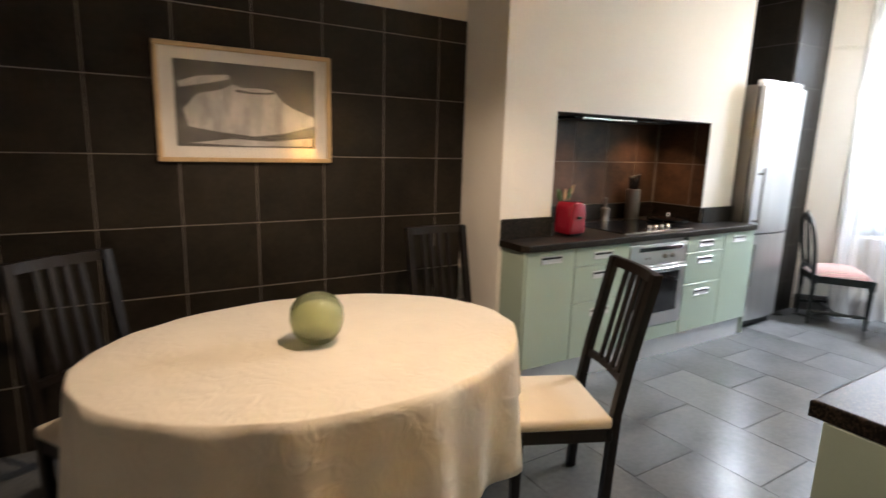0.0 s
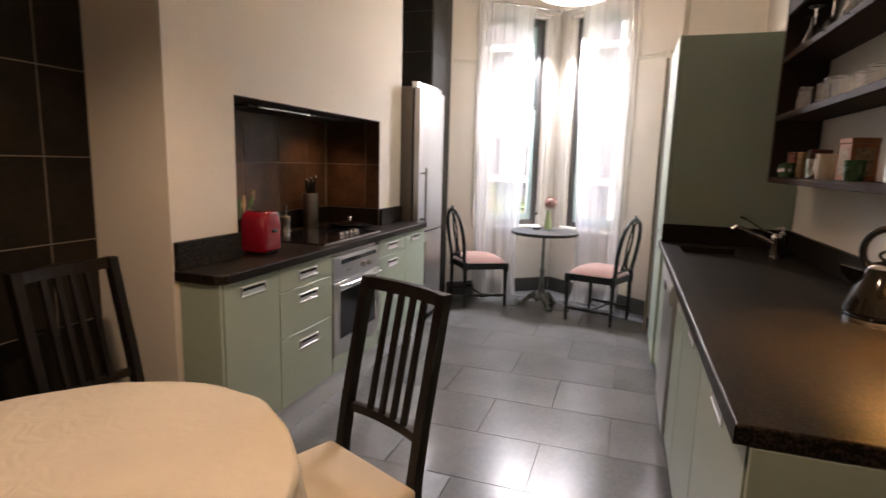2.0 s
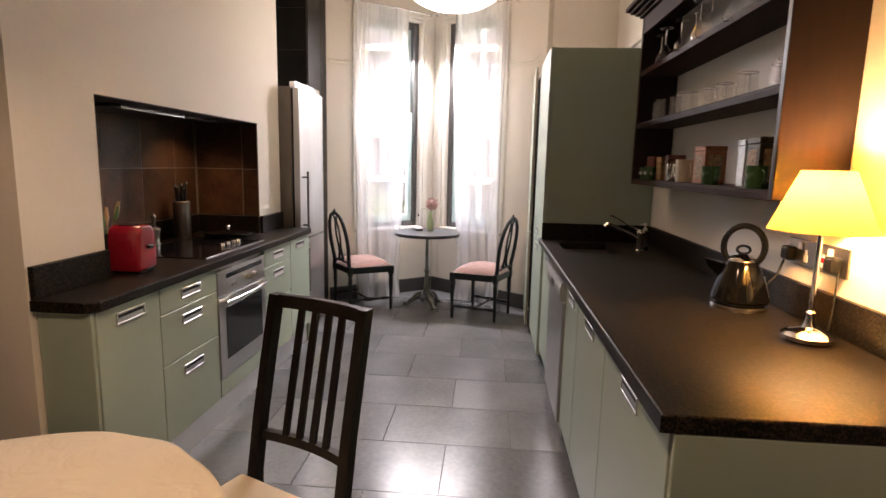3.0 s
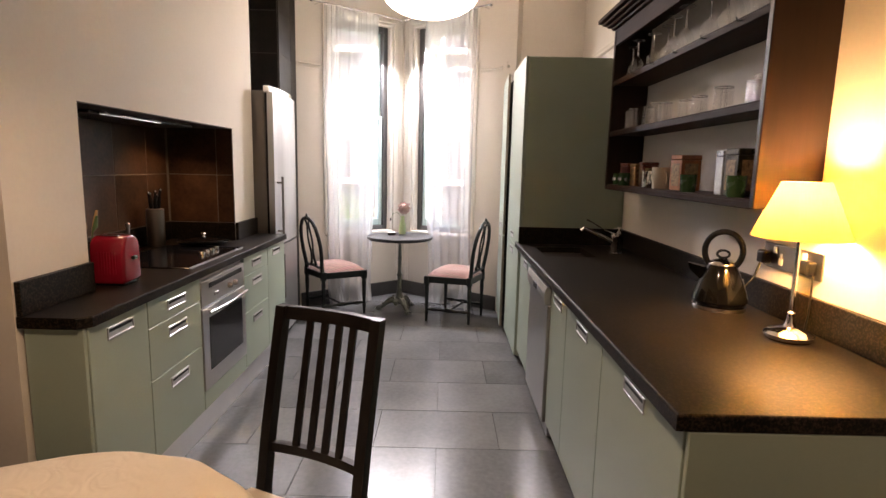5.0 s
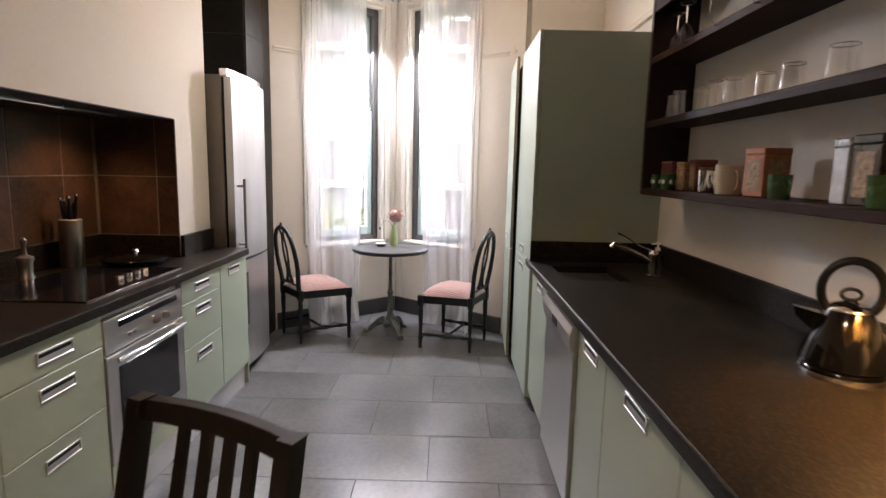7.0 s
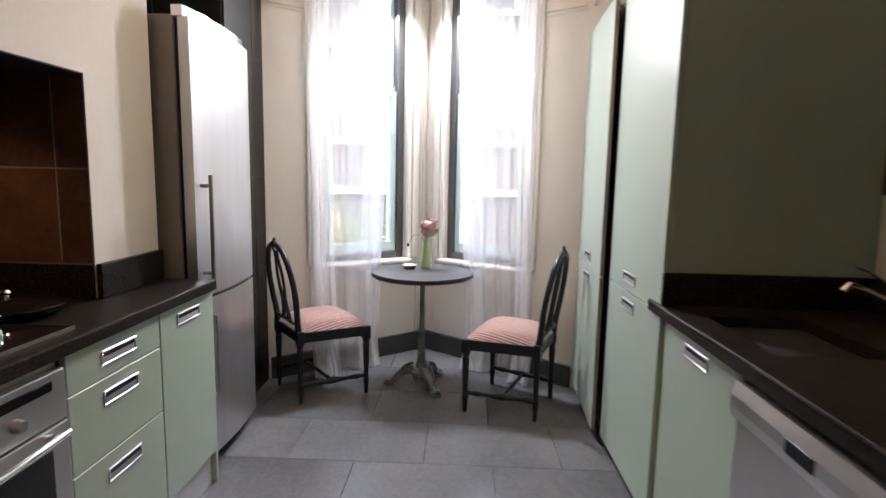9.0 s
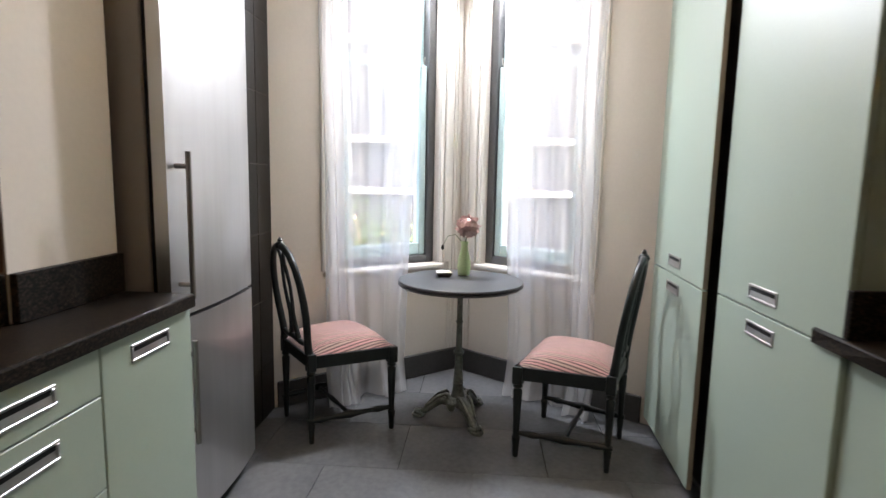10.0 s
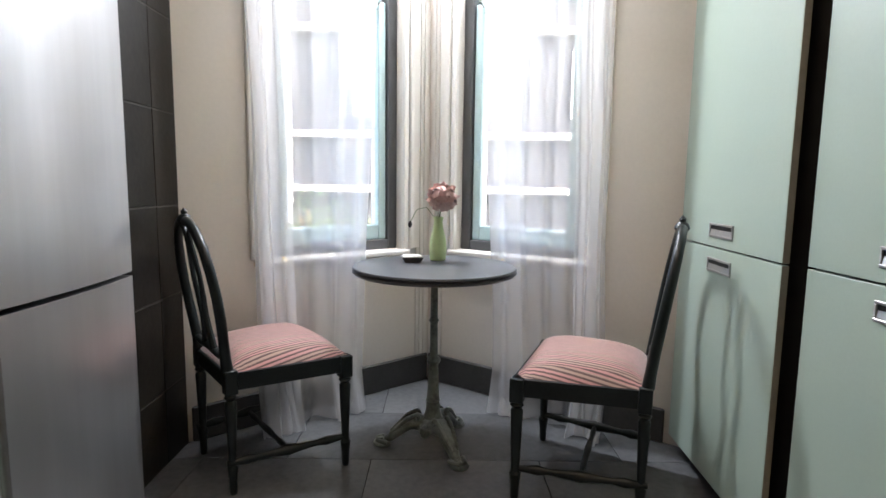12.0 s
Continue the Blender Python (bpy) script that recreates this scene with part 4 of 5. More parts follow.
M_PATT = mat("ornate_label", (0.05, 0.025, 0.015), 0.5, 0, 0.5, 55, 160, 0, second=(0.55, 0.36, 0.17))
M_MUGG = mat("green_mug", (0.035, 0.085, 0.028), 0.25, 0, 0.2, 10, 90)
zs = 1.3625
tin(pose(3.335, RW + 0.12, zs, 0, 0, 8), 0.10, 0.10, 0.135, M_TINR, "dark red tin box on the shelf")
tin(pose(3.17, RW + 0.14, zs, 0, 0, 4), 0.075, 0.06, 0.13, M_TING, "gold patterned tin box", M_PATT, "ornate printed label")
tin(pose(3.07, RW + 0.11, zs, 0, 0, -8), 0.09, 0.09, 0.14, M_TINR, "brown patterned tin box", M_PATT, "ornate printed label")
tin(pose(2.56, RW + 0.12, zs, 0, 0, 6), 0.105, 0.10, 0.17, M_TINO, "orange brown printed tin box", M_PATT, "ornate printed label")
tin(pose(2.13, RW + 0.13, zs, 0, 0, 3), 0.055, 0.085, 0.18, M_TINS, "plain silver tin box on the shelf", None)
tin(pose(2.04, RW + 0.12, zs, 0, 0, 0), 0.10, 0.10, 0.185, M_TINB, "dark green printed tin box", M_PATT, "ornate printed label")


def mug(m, material, label, r=0.038, h=0.085, band=None):
    t = thing("mug", m, label, "mug", "mugs on the shelf")
    bm = BM()
    lathe(bm, [(r * 0.86, 0), (r * 0.9, 0.004), (r, h), (r - 0.004, h), (r * 0.82, 0.006), (0.002, 0.006)], 22)
    part("cup", bm, material, t, "", True)
    bm = BM()
    tube(bm, [(-r - 0.020 * math.sin(a), 0.0, h * 0.5 + h * 0.3 * math.cos(a)) for a in arc(9, -10, 190)], 0.0045, 8)
    part("handle", bm, material, t, "", True)
    if band:
        for a in range(0, 360, 60):
            bm = BM()
            c, s = math.cos(radians(a)), math.sin(radians(a))
            lathe(bm, [(0.010, 0), (0.009, 0.0015), (0.001, 0.0016)], 10)
            bmesh.ops.transform(bm, matrix=Matrix.Translation((c * r * 0.955, s * r * 0.955, h * 0.5)) @ Vector((c, s, 0)).to_track_quat("Z", "Y").to_matrix().to_4x4(), verts=bm.verts)
            part("dot", bm, band, t, "printed dot")
    return t


mug(pose(3.43, RW + 0.17, zs), M_MUGG, "green cup with red and white dots", 0.034, 0.07, M_WHITEPL)
mug(pose(3.22, RW + 0.20, zs), M_MUGG, "green cup with white dots", 0.036, 0.075, M_WHITEPL)
mug(pose(2.88, RW + 0.18, zs), M_CHROME, "small steel cup on the shelf", 0.034, 0.09)
mug(pose(2.72, RW + 0.17, zs), M_CREAMCER, "cream ceramic mug on the shelf", 0.050, 0.11)
mug(pose(2.36, RW + 0.19, zs), M_MUGG, "green cup on the shelf", 0.036, 0.078)
mug(pose(1.93, RW + 0.20, zs), M_MUGG, "green cup at the shelf end", 0.036, 0.08)


# ---- dining corner ----
TC = (0.33, 1.735)
TA, TB, TZ = 0.78, 0.57, 0.735
dt = thing("dining_table", pose(*TC, 0), "dark wooden oval dining table under a cloth", "table")
bm = BM()
prism(bm, [((TA - 0.01) * math.cos(a), (TB - 0.01) * math.sin(a)) for a in arc(49, 0, 352.6)], 0.70, TZ)
part("tabletop", bm, M_DWOOD, dt)
for sx in (-1, 1):
    for sy in (-1, 1):
        bm = BM()
        x, y = sx * 0.46, sy * 0.30
        hexa(bm, [(x - 0.022, y - 0.022, 0), (x + 0.022, y - 0.022, 0), (x + 0.022, y + 0.022, 0), (x - 0.022, y + 0.022, 0)], [(x - 0.032, y - 0.032, 0.70), (x + 0.032, y - 0.032, 0.70), (x + 0.032, y + 0.032, 0.70), (x - 0.032, y + 0.032, 0.70)])
        part("leg", bm, M_DWOOD, dt)

# tablecloth: flat top, rounded edge and folds that hang unevenly
cloth = mat("ivory_lace_cloth", (0.70, 0.62, 0.49), 0.85, 0, 0.06, 6, 160, 0.25, 0.05, sheen=0.3)
n, l = cloth.node_tree.nodes, cloth.node_tree.links
wv = n.new("ShaderNodeTexNoise")
wv.inputs["Scale"].default_value, wv.inputs["Distortion"].default_value, wv.inputs["Detail"].default_value = 11, 2.6, 1
bp = n.new("ShaderNodeBump")
bp.inputs["Strength"].default_value, bp.inputs["Distance"].default_value = 0.36, 0.010
tc = n.new("ShaderNodeTexCoord")
l.new(tc.outputs["Object"], wv.inputs["Vector"])
l.new(wv.outputs[0], bp.inputs["Height"])
l.new(bp.outputs[0], n["Principled BSDF"].inputs["Normal"])
bm = BM()
NA = 160
rings = []
for k in range(26):
    ring = []
    for i in range(NA):
        a = 2 * math.pi * i / NA
        if k < 8:
            f, z, fold = k / 8.0, TZ + 0.012, 0.0
            f = f * 0.985
        else:
            u = (k - 8) / 17.0
            drop = 0.42 + 0.06 * abs(math.cos(2 * a)) ** 3 + 0.02 * math.sin(5 * a)
            e = min(1.0, u * 6)
            f = 0.985 + 0.022 * math.sin(e * math.pi / 2)
            z = TZ + 0.012 - (0.012 * (1 - math.cos(e * math.pi / 2)) if u * 6 < 1 else 0.012) - max(0, u - 0.06) * drop / 0.94
            g = u ** 0.8
            fold = g * (0.034 * math.sin(13 * a + 1.3 * math.sin(3 * a)) + 0.016 * math.sin(23 * a + 2) + 0.020)
        x, y = (TA * f + fold) * math.cos(a), (TB * f + fold) * math.sin(a)
        zz = z + (0.0012 * noise.noise((x * 9, y * 9, 3)) if k < 8 else 0)
        ring.append(bm.verts.new((x, y, zz)) if k else None)
    rings.append(ring)
c0 = bm.verts.new((0, 0, TZ + 0.012))
for i in range(NA):
    bm.faces.new((c0, rings[1][i], rings[1][(i + 1) % NA]))
for r0, r1 in zip(rings[1:], rings[2:]):
    for i in range(NA):
        j = (i + 1) % NA
        bm.faces.new((r0[i], r1[i], r1[j], r0[j]))
tcl = solo("tablecloth", bm, cloth, pose(*TC, 0), "ivory lace tablecloth hanging in folds over the oval table", "tablecloth", "", True, 80)
so_mod = tcl.modifiers.new("thickness", "SOLIDIFY")
so_mod.thickness, so_mod.offset = 0.002, -1

bm = BM()
lathe(bm, [(0.040, 0.0), (0.062, 0.012), (0.088, 0.048), (0.096, 0.090), (0.090, 0.130), (0.070, 0.163), (0.034, 0.180), (0.002, 0.186), (0.002, 0.182), (0.032, 0.176), (0.064, 0.159), (0.084, 0.128), (0.090, 0.090), (0.082, 0.050), (0.056, 0.018), (0.002, 0.012)], 44)
solo("globe_vase", bm, M_BALL, pose(0.30, 1.715, TZ + 0.0135), "round pale green glass vase on the tablecloth", "vase", "", True, 60)


def dining_chair(m, label):
    """Tall slat-back chair: back at local y = 0, facing +y."""
    t = thing("dining_chair", m, label, "chair", "dining chairs")
    wb = 0.176
    for s in (-1, 1):
        bm = BM()
        x = s * wb
        pts = [(0.02, 0.0), (0.0, 0.44), (-0.03, 0.62), (-0.11, 1.0)]
        for (ya, za), (yb, zb) in zip(pts, pts[1:]):
            hexa(bm, [(x - 0.017, ya - 0.016, za), (x + 0.017, ya - 0.016, za), (x + 0.017, ya + 0.02, za), (x - 0.017, ya + 0.02, za)],
                 [(x - 0.017, yb - 0.016, zb), (x + 0.017, yb - 0.016, zb), (x + 0.017, yb + 0.02, zb), (x - 0.017, yb + 0.02, zb)])
        bmesh.ops.remove_doubles(bm, verts=bm.verts, dist=0.0005)
        part("back_leg", bm, M_DWOOD, t)
        bm = BM()
        x = s * 0.195
        hexa(bm, [(x - 0.015, 0.385, 0), (x + 0.015, 0.385, 0), (x + 0.015, 0.415, 0), (x - 0.015, 0.415, 0)], [(x - 0.02, 0.38, 0.39), (x + 0.02, 0.38, 0.39), (x + 0.02, 0.42, 0.39), (x - 0.02, 0.42, 0.39)])
        part("front_leg", bm, M_DWOOD, t)
    for nm, z, h, dz in (("top_rail", 0.978, 0.040, 0.0), ("lower_rail", 0.560, 0.026, 0.0)):
        bm = BM()
        y = -0.03 - 0.08 * (z - 0.62) / 0.38
        n = 8
        for i in range(n):
            xa, xb = -wb + 0.016 + (2 * wb - 0.032) * i / n, -wb + 0.016 + (2 * wb - 0.032) * (i + 1) / n
            ca, cb = -0.022 * (1 - (xa / wb) ** 2), -0.022 * (1 - (xb / wb) ** 2)
            hexa(bm, [(xa, y + ca - 0.011, z - h / 2), (xb, y + cb - 0.011, z - h / 2), (xb, y + cb + 0.011, z - h / 2), (xa, y + ca + 0.011, z - h / 2)],
                 [(xa, y + ca - 0.018, z + h / 2), (xb, y + cb - 0.018, z + h / 2), (xb, y + cb + 0.006, z + h / 2), (xa, y + ca + 0.006, z + h / 2)])
        bmesh.ops.remove_doubles(bm, verts=bm.verts, dist=0.0005)
        part(nm, bm, M_DWOOD, t)
    for x in (-0.084, -0.030, 0.024, 0.078):
        c = -0.02 * (1 - (x / wb) ** 2)
        bm = BM()
        ya, yb = -0.018 + c, -0.104 + c
        hexa(bm, [(x - 0.011, ya - 0.006, 0.565), (x + 0.011, ya - 0.006, 0.565), (x + 0.011, ya + 0.006, 0.565), (x - 0.011, ya + 0.006, 0.565)],
             [(x - 0.011, yb - 0.006, 0.965), (x + 0.011, yb - 0.006, 0.965), (x + 0.011, yb + 0.006, 0.965), (x - 0.011, yb + 0.006, 0.965)])
        part("slat", bm, M_DWOOD, t)
    bm = BM()
    box(bm, -0.205, 0.022, 0.335, 0.205, 0.044, 0.39, 0.002)
    box(bm, -0.174, 0.390, 0.335, 0.174, 0.410, 0.39, 0.002)
    for s in (-1, 1):
        box(bm, s * 0.19 - 0.011, 0.045, 0.335, s * 0.19 + 0.011, 0.379, 0.39, 0.002)
    part("seat_frame", bm, M_DWOOD, t)
    bm = BM()
    box(bm, -0.212, 0.024, 0.391, 0.212, 0.43, 0.438, 0.016, 3)
    part("seat_pad", bm, M_SEATC, t, "cream upholstered seat pad", True, 70)
    return t


ch = dining_chair(pose(1.404, 1.378, 0, 0, 0, 66), "black-brown slat-back chair with cream seat at the oval table")
c2 = copy_thing(ch, pose(1.275, 2.42, 0, 0, 0, 180))
tagged(c2, "black-brown slat-back chair with cream seat against the tiled wall")
c3 = copy_thing(ch, pose(-0.42, 2.29, 0, 0, 0, 212))
tagged(c3, "black-brown slat-back chair with cream seat by the tiled corner")

# framed print
pf = thing("framed_print", pose(0.343, TW, 1.615), "framed black and white landscape print with white mount", "picture")
fw, fh = 0.425, 0.277
bm = BM()
for q in ((-fw, -fh, fw, -fh + 0.022), (-fw, fh - 0.022, fw, fh), (-fw, -fh + 0.022, -fw + 0.022, fh - 0.022), (fw - 0.022, -fh + 0.022, fw, fh - 0.022)):
    box(bm, q[0], -0.028, q[1], q[2], -0.001, q[3], 0.003)
part("frame", bm, M_OAK, pf, "pale gilt oak frame")
bm = BM()
box(bm, -fw + 0.02, -0.012, -fh + 0.02, fw - 0.02, -0.004, fh - 0.02)
part("mount", bm, M_MATB, pf, "white mount board")
bm = BM()
box(bm, -fw + 0.085, -0.0135, -fh + 0.075, fw - 0.085, -0.0122, fh - 0.075)
pr = part("print", bm, M_PHOTO, pf, "grey landscape print")


def flat(poly, y):
    bm = BM()
    a = [bm.verts.new((x, y, z)) for x, z in poly]
    b = [bm.verts.new((x, y - 0.0006, z)) for x, z in poly]
    bm.faces.new(a), bm.faces.new(b[::-1])
    for i in range(len(a)):
        j = (i + 1) % len(a)
        bm.faces.new((a[i], b[i], b[j], a[j]))
    return bm


def onprint(px):
    return [((x - 432.5) * 0.68 / 245, (180 - y) * 0.404 / 165) for x, y in px]


HILL = [(330, 224), (322, 192), (345, 160), (385, 150), (405, 138), (440, 152), (480, 148), (492, 166), (516, 181), (553, 196), (553, 214), (500, 231), (440, 240), (380, 233)]
part("pale_hill", flat(onprint(HILL), -0.0137), M_DUNE, pr, "pale hill shape")
part("pale_cloud", flat(onprint([(316, 140), (350, 126), (398, 120), (402, 128), (360, 140), (318, 150)]), -0.0137), M_DUNE, pr, "pale streak")
part("pale_shore", flat(onprint([(330, 256), (400, 246), (470, 250), (548, 240), (548, 258), (430, 260)]), -0.0137), M_DUNE, pr, "pale shore")
part("dark_pool", flat([(0.03 + 0.10 * math.cos(a), 0.072 + 0.010 * math.sin(a)) for a in arc(21, 0, 342)], -0.0146), M_PHOTO, pr, "dark band")
part("pale_spot", flat([(0.04 + 0.080 * math.cos(a), 0.082 + 0.010 * math.sin(a)) for a in arc(21, 0, 342)], -0.0155), M_DUNE, pr, "pale spot")
bm = BM()
box(bm, -fw + 0.021, -0.019, -fh + 0.021, fw - 0.021, -0.0175, fh - 0.021)
pg = part("glazing", bm, thin_mat("picture_glass", (1, 1, 1), 0.95, 1.0, 0.06), pf, "reflecting picture glass")

# ---- bay ----
bt = thing("bistro_table", pose(5.255, 1.42, 0, 0, 0, 20), "round dark bistro table on a cast iron foot", "table")
bm = BM()
lathe(bm, [(0.03, 0.722), (0.30, 0.722), (0.320, 0.726), (0.329, 0.735), (0.320, 0.742), (0.328, 0.748), (0.324, 0.755), (0.31, 0.757), (0.002, 0.757)], 64)
part("tabletop", bm, M_TABTOP, bt, "round slate-dark top with moulded edge", True, 50)
bm = BM()
lathe(bm, [(0.045, 0.085), (0.040, 0.12), (0.030, 0.15), (0.026, 0.19), (0.032, 0.195), (0.026, 0.20), (0.022, 0.26), (0.020, 0.34), (0.018, 0.345), (0.027, 0.355), (0.030, 0.365), (0.022, 0.375), (0.017, 0.38), (0.015, 0.52), (0.021, 0.53), (0.015, 0.54), (0.0145, 0.675), (0.022, 0.704), (0.04, 0.721)], 24)
part("column", bm, M_IRON, bt, "turned cast iron column", True, 50)
bm = BM()
lathe(bm, [(0.075, 0.085), (0.07, 0.10), (0.05, 0.112), (0.040, 0.12)], 24)
part("collar", bm, M_IRON, bt, "", True)
for k in range(3):
    a = radians(70 + 120 * k)
    c, s = math.cos(a), math.sin(a)
    w = Vector((-s, c, 0))

    def along(r, z, side=0.0):
        return tuple(Vector((c * r, s * r, z)) + w * side)
    bm = BM()
    tube(bm, [along(r, z) for r, z in ((0.03, 0.088), (0.065, 0.100), (0.10, 0.092), (0.14, 0.060), (0.175, 0.030), (0.20, 0.018))], [0.040, 0.042, 0.034, 0.027, 0.022, 0.014], 12, flat=0.8)
    leg = part("foot", bm, M_IRON, bt, "ornate cast iron foot", True, 60)
    # raised ribs that roll into a volute at the knee
    for sd in (-1, 1):
        bm = BM()
        rib = [along(r, z, sd * q) for r, z, q in ((0.178, 0.052, 0.013), (0.145, 0.080, 0.020), (0.105, 0.118, 0.026), (0.072, 0.134, 0.028))]
        rib += [along(0.066 + 0.014 * (1 - k / 9) * math.cos(1.6 + 0.75 * k), 0.122 + 0.014 * (1 - k / 9) * math.sin(1.6 + 0.75 * k), sd * 0.030) for k in range(8)]
        tube(bm, rib, [0.005, 0.008, 0.009, 0.009] + [0.008] * 7 + [0.006], 8)
        part("rib", bm, M_IRON, leg, "", True)
        bm = BM()
        tube(bm, [along(0.212 + (0.008 + 0.020 * (1 - k / 11)) * math.cos(3.1 - 0.62 * k), 0.016 + 0.0016 * k, sd * (0.008 + 0.020 * (1 - k / 11)) * abs(math.sin(1.55 - 0.31 * k)) + sd * 0.004) for k in range(10)], [0.010] * 6 + [0.009, 0.008, 0.007, 0.006], 8)
        part("paw_scroll", bm, M_IRON, leg, "", True)
    bm = BM()
    lathe(bm, [(0.034, 0.0), (0.037, 0.005), (0.034, 0.012), (0.020, 0.018), (0.012, 0.030), (0.002, 0.034)], 18, along(0.212, 0))
    part("paw", bm, M_IRON, leg, "scrolled paw", True)
    # shell drop between the feet
    a2 = a + radians(60)
    bm = BM()
    lathe(bm, [(0.001, -0.035), (0.016, -0.028), (0.024, -0.008), (0.020, 0.012), (0.001, 0.024)], 12, (math.cos(a2) * 0.062, math.sin(a2) * 0.062, 0.085))
    part("shell", bm, M_IRON, bt, "", True)

va = thing("bud_vase", pose(5.385, 1.408, 0.758), "slim frosted green glass vase with a pink flower", "vase")
bm = BM()
lathe(bm, [(0.030, 0), (0.034, 0.006), (0.037, 0.05), (0.034, 0.09), (0.022, 0.135), (0.018, 0.165), (0.023, 0.185), (0.020, 0.185), (0.015, 0.165), (0.019, 0.135), (0.031, 0.09), (0.034, 0.05), (0.03, 0.012), (0.002, 0.010)], 28)
part("glass", bm, M_VASE, va, "", True, 60)
bm = BM()
tube(bm, [(0.0, 0.0, 0.02), (0.006, 0.0, 0.16), (-0.010, -0.014, 0.235)], 0.0025, 6)
part("stem", bm, M_STEM, va, "", True)
rnd = random.Random(5)
ctr = Vector((-0.012, -0.016, 0.268))
NP = 30
for k in range(NP):
    # cupped, ruffled petals in shells, small at the heart and wide outside
    f = (k + 0.5) / NP
    a, e = 2.39996 * k, 1.45 - 2.1 * f ** 1.1 + rnd.uniform(-0.15, 0.15)
    dirv = Vector((math.cos(a) * math.cos(e), math.sin(a) * math.cos(e), math.sin(e)))
    dirv = Matrix.Rotation(radians(-42), 3, Vector((0.3, 1.0, 0.0)).normalized()) @ dirv
    side = dirv.cross(Vector((0.31, 0.17, 1))).normalized()
    up = side.cross(dirv).normalized()
    R, half = 0.026 + 0.036 * f, 0.62 - 0.05 * f
    p1, p2 = rnd.uniform(0, 6.28), rnd.uniform(0, 6.28)
    bm = BM()
    rows = []
    for i in range(7):
        u = i / 6 * 2 - 1
        row = []
        for j in range(7):
            v = j / 6 * 2 - 1
            al, be = u * half * math.sqrt(1 - 0.45 * v * v), v * half * 1.15
            d = (dirv * math.cos(al) + up * math.sin(al)).normalized()
            d = (d * math.cos(be) + side * math.sin(be)).normalized()
            edge = max(abs(u), abs(v)) ** 3
            rr = R * (1 + 0.16 * edge * (0.5 + 0.5 * u) + 0.15 * edge * math.sin(7 * v + 3 * u + p1) + 0.06 * math.sin(4 * u + p2))
            row.append(bm.verts.new(ctr + d * rr))
        rows.append(row)
    for r0, r1 in zip(rows, rows[1:]):
        for j in range(6):
            bm.faces.new((r0[j], r0[j + 1], r1[j + 1], r1[j]))
    part("petal", bm, M_PETAL, va, "dusky pink petal", True, 80)
bm = BM()
tube(bm, [(0.004, 0.006, 0.17), (-0.02, 0.05, 0.225), (-0.03, 0.09, 0.215), (-0.035, 0.115, 0.165)], 0.0015, 6)
part("bud_stem", bm, M_STEM, va, "", True)
bm = BM()
lathe(bm, [(0.001, -0.016), (0.007, -0.010), (0.009, 0.0), (0.006, 0.010), (0.001, 0.014)], 10, (-0.035, 0.117, 0.155))
part("bud", bm, M_DWOOD, va, "drooping dry bud", True)
ad = thing("soap_dish", pose(5.33, 1.515, 0.758, 0, 0, 10), "small square dark dish on the bistro table", "dish")
bm = BM()
hexa(bm, [(-0.03, -0.03, 0), (0.03, -0.03, 0), (0.03, 0.03, 0), (-0.03, 0.03, 0)], [(-0.045, -0.045, 0.022), (0.045, -0.045, 0.022), (0.045, 0.045, 0.022), (-0.045, 0.045, 0.022)])
part("dish", bm, M_STEELD, ad)
bm = BM()
box(bm, -0.038, -0.038, 0.0222, 0.038, 0.038, 0.027, 0.003)
part("inlay", bm, M_WHITEPL, ad, "pale inlay")


def turned(x, y, z0, z1, r, taper):
    """A fluted turned leg with a square block at its head."""
    bm = BM()
    hh = z1 - z0
    lathe(bm, [(r * 0.62, 0), (r * 0.72, 0.012), (r * taper, hh * 0.12), (r * 1.02, hh * 0.22), (r * 0.8, hh * 0.235), (r * 0.72, hh * 0.26), (r * 1.0, hh * 0.62), (r * 1.08, hh * 0.74), (r * 0.75, hh * 0.76), (r * 1.2, hh * 0.785), (r * 0.85, hh * 0.81)], 14, (x, y, z0))
    box(bm, x - r * 1.15, y - r * 1.15, z0 + hh * 0.81, x + r * 1.15, y + r * 1.15, z1, 0.003)
    return bm


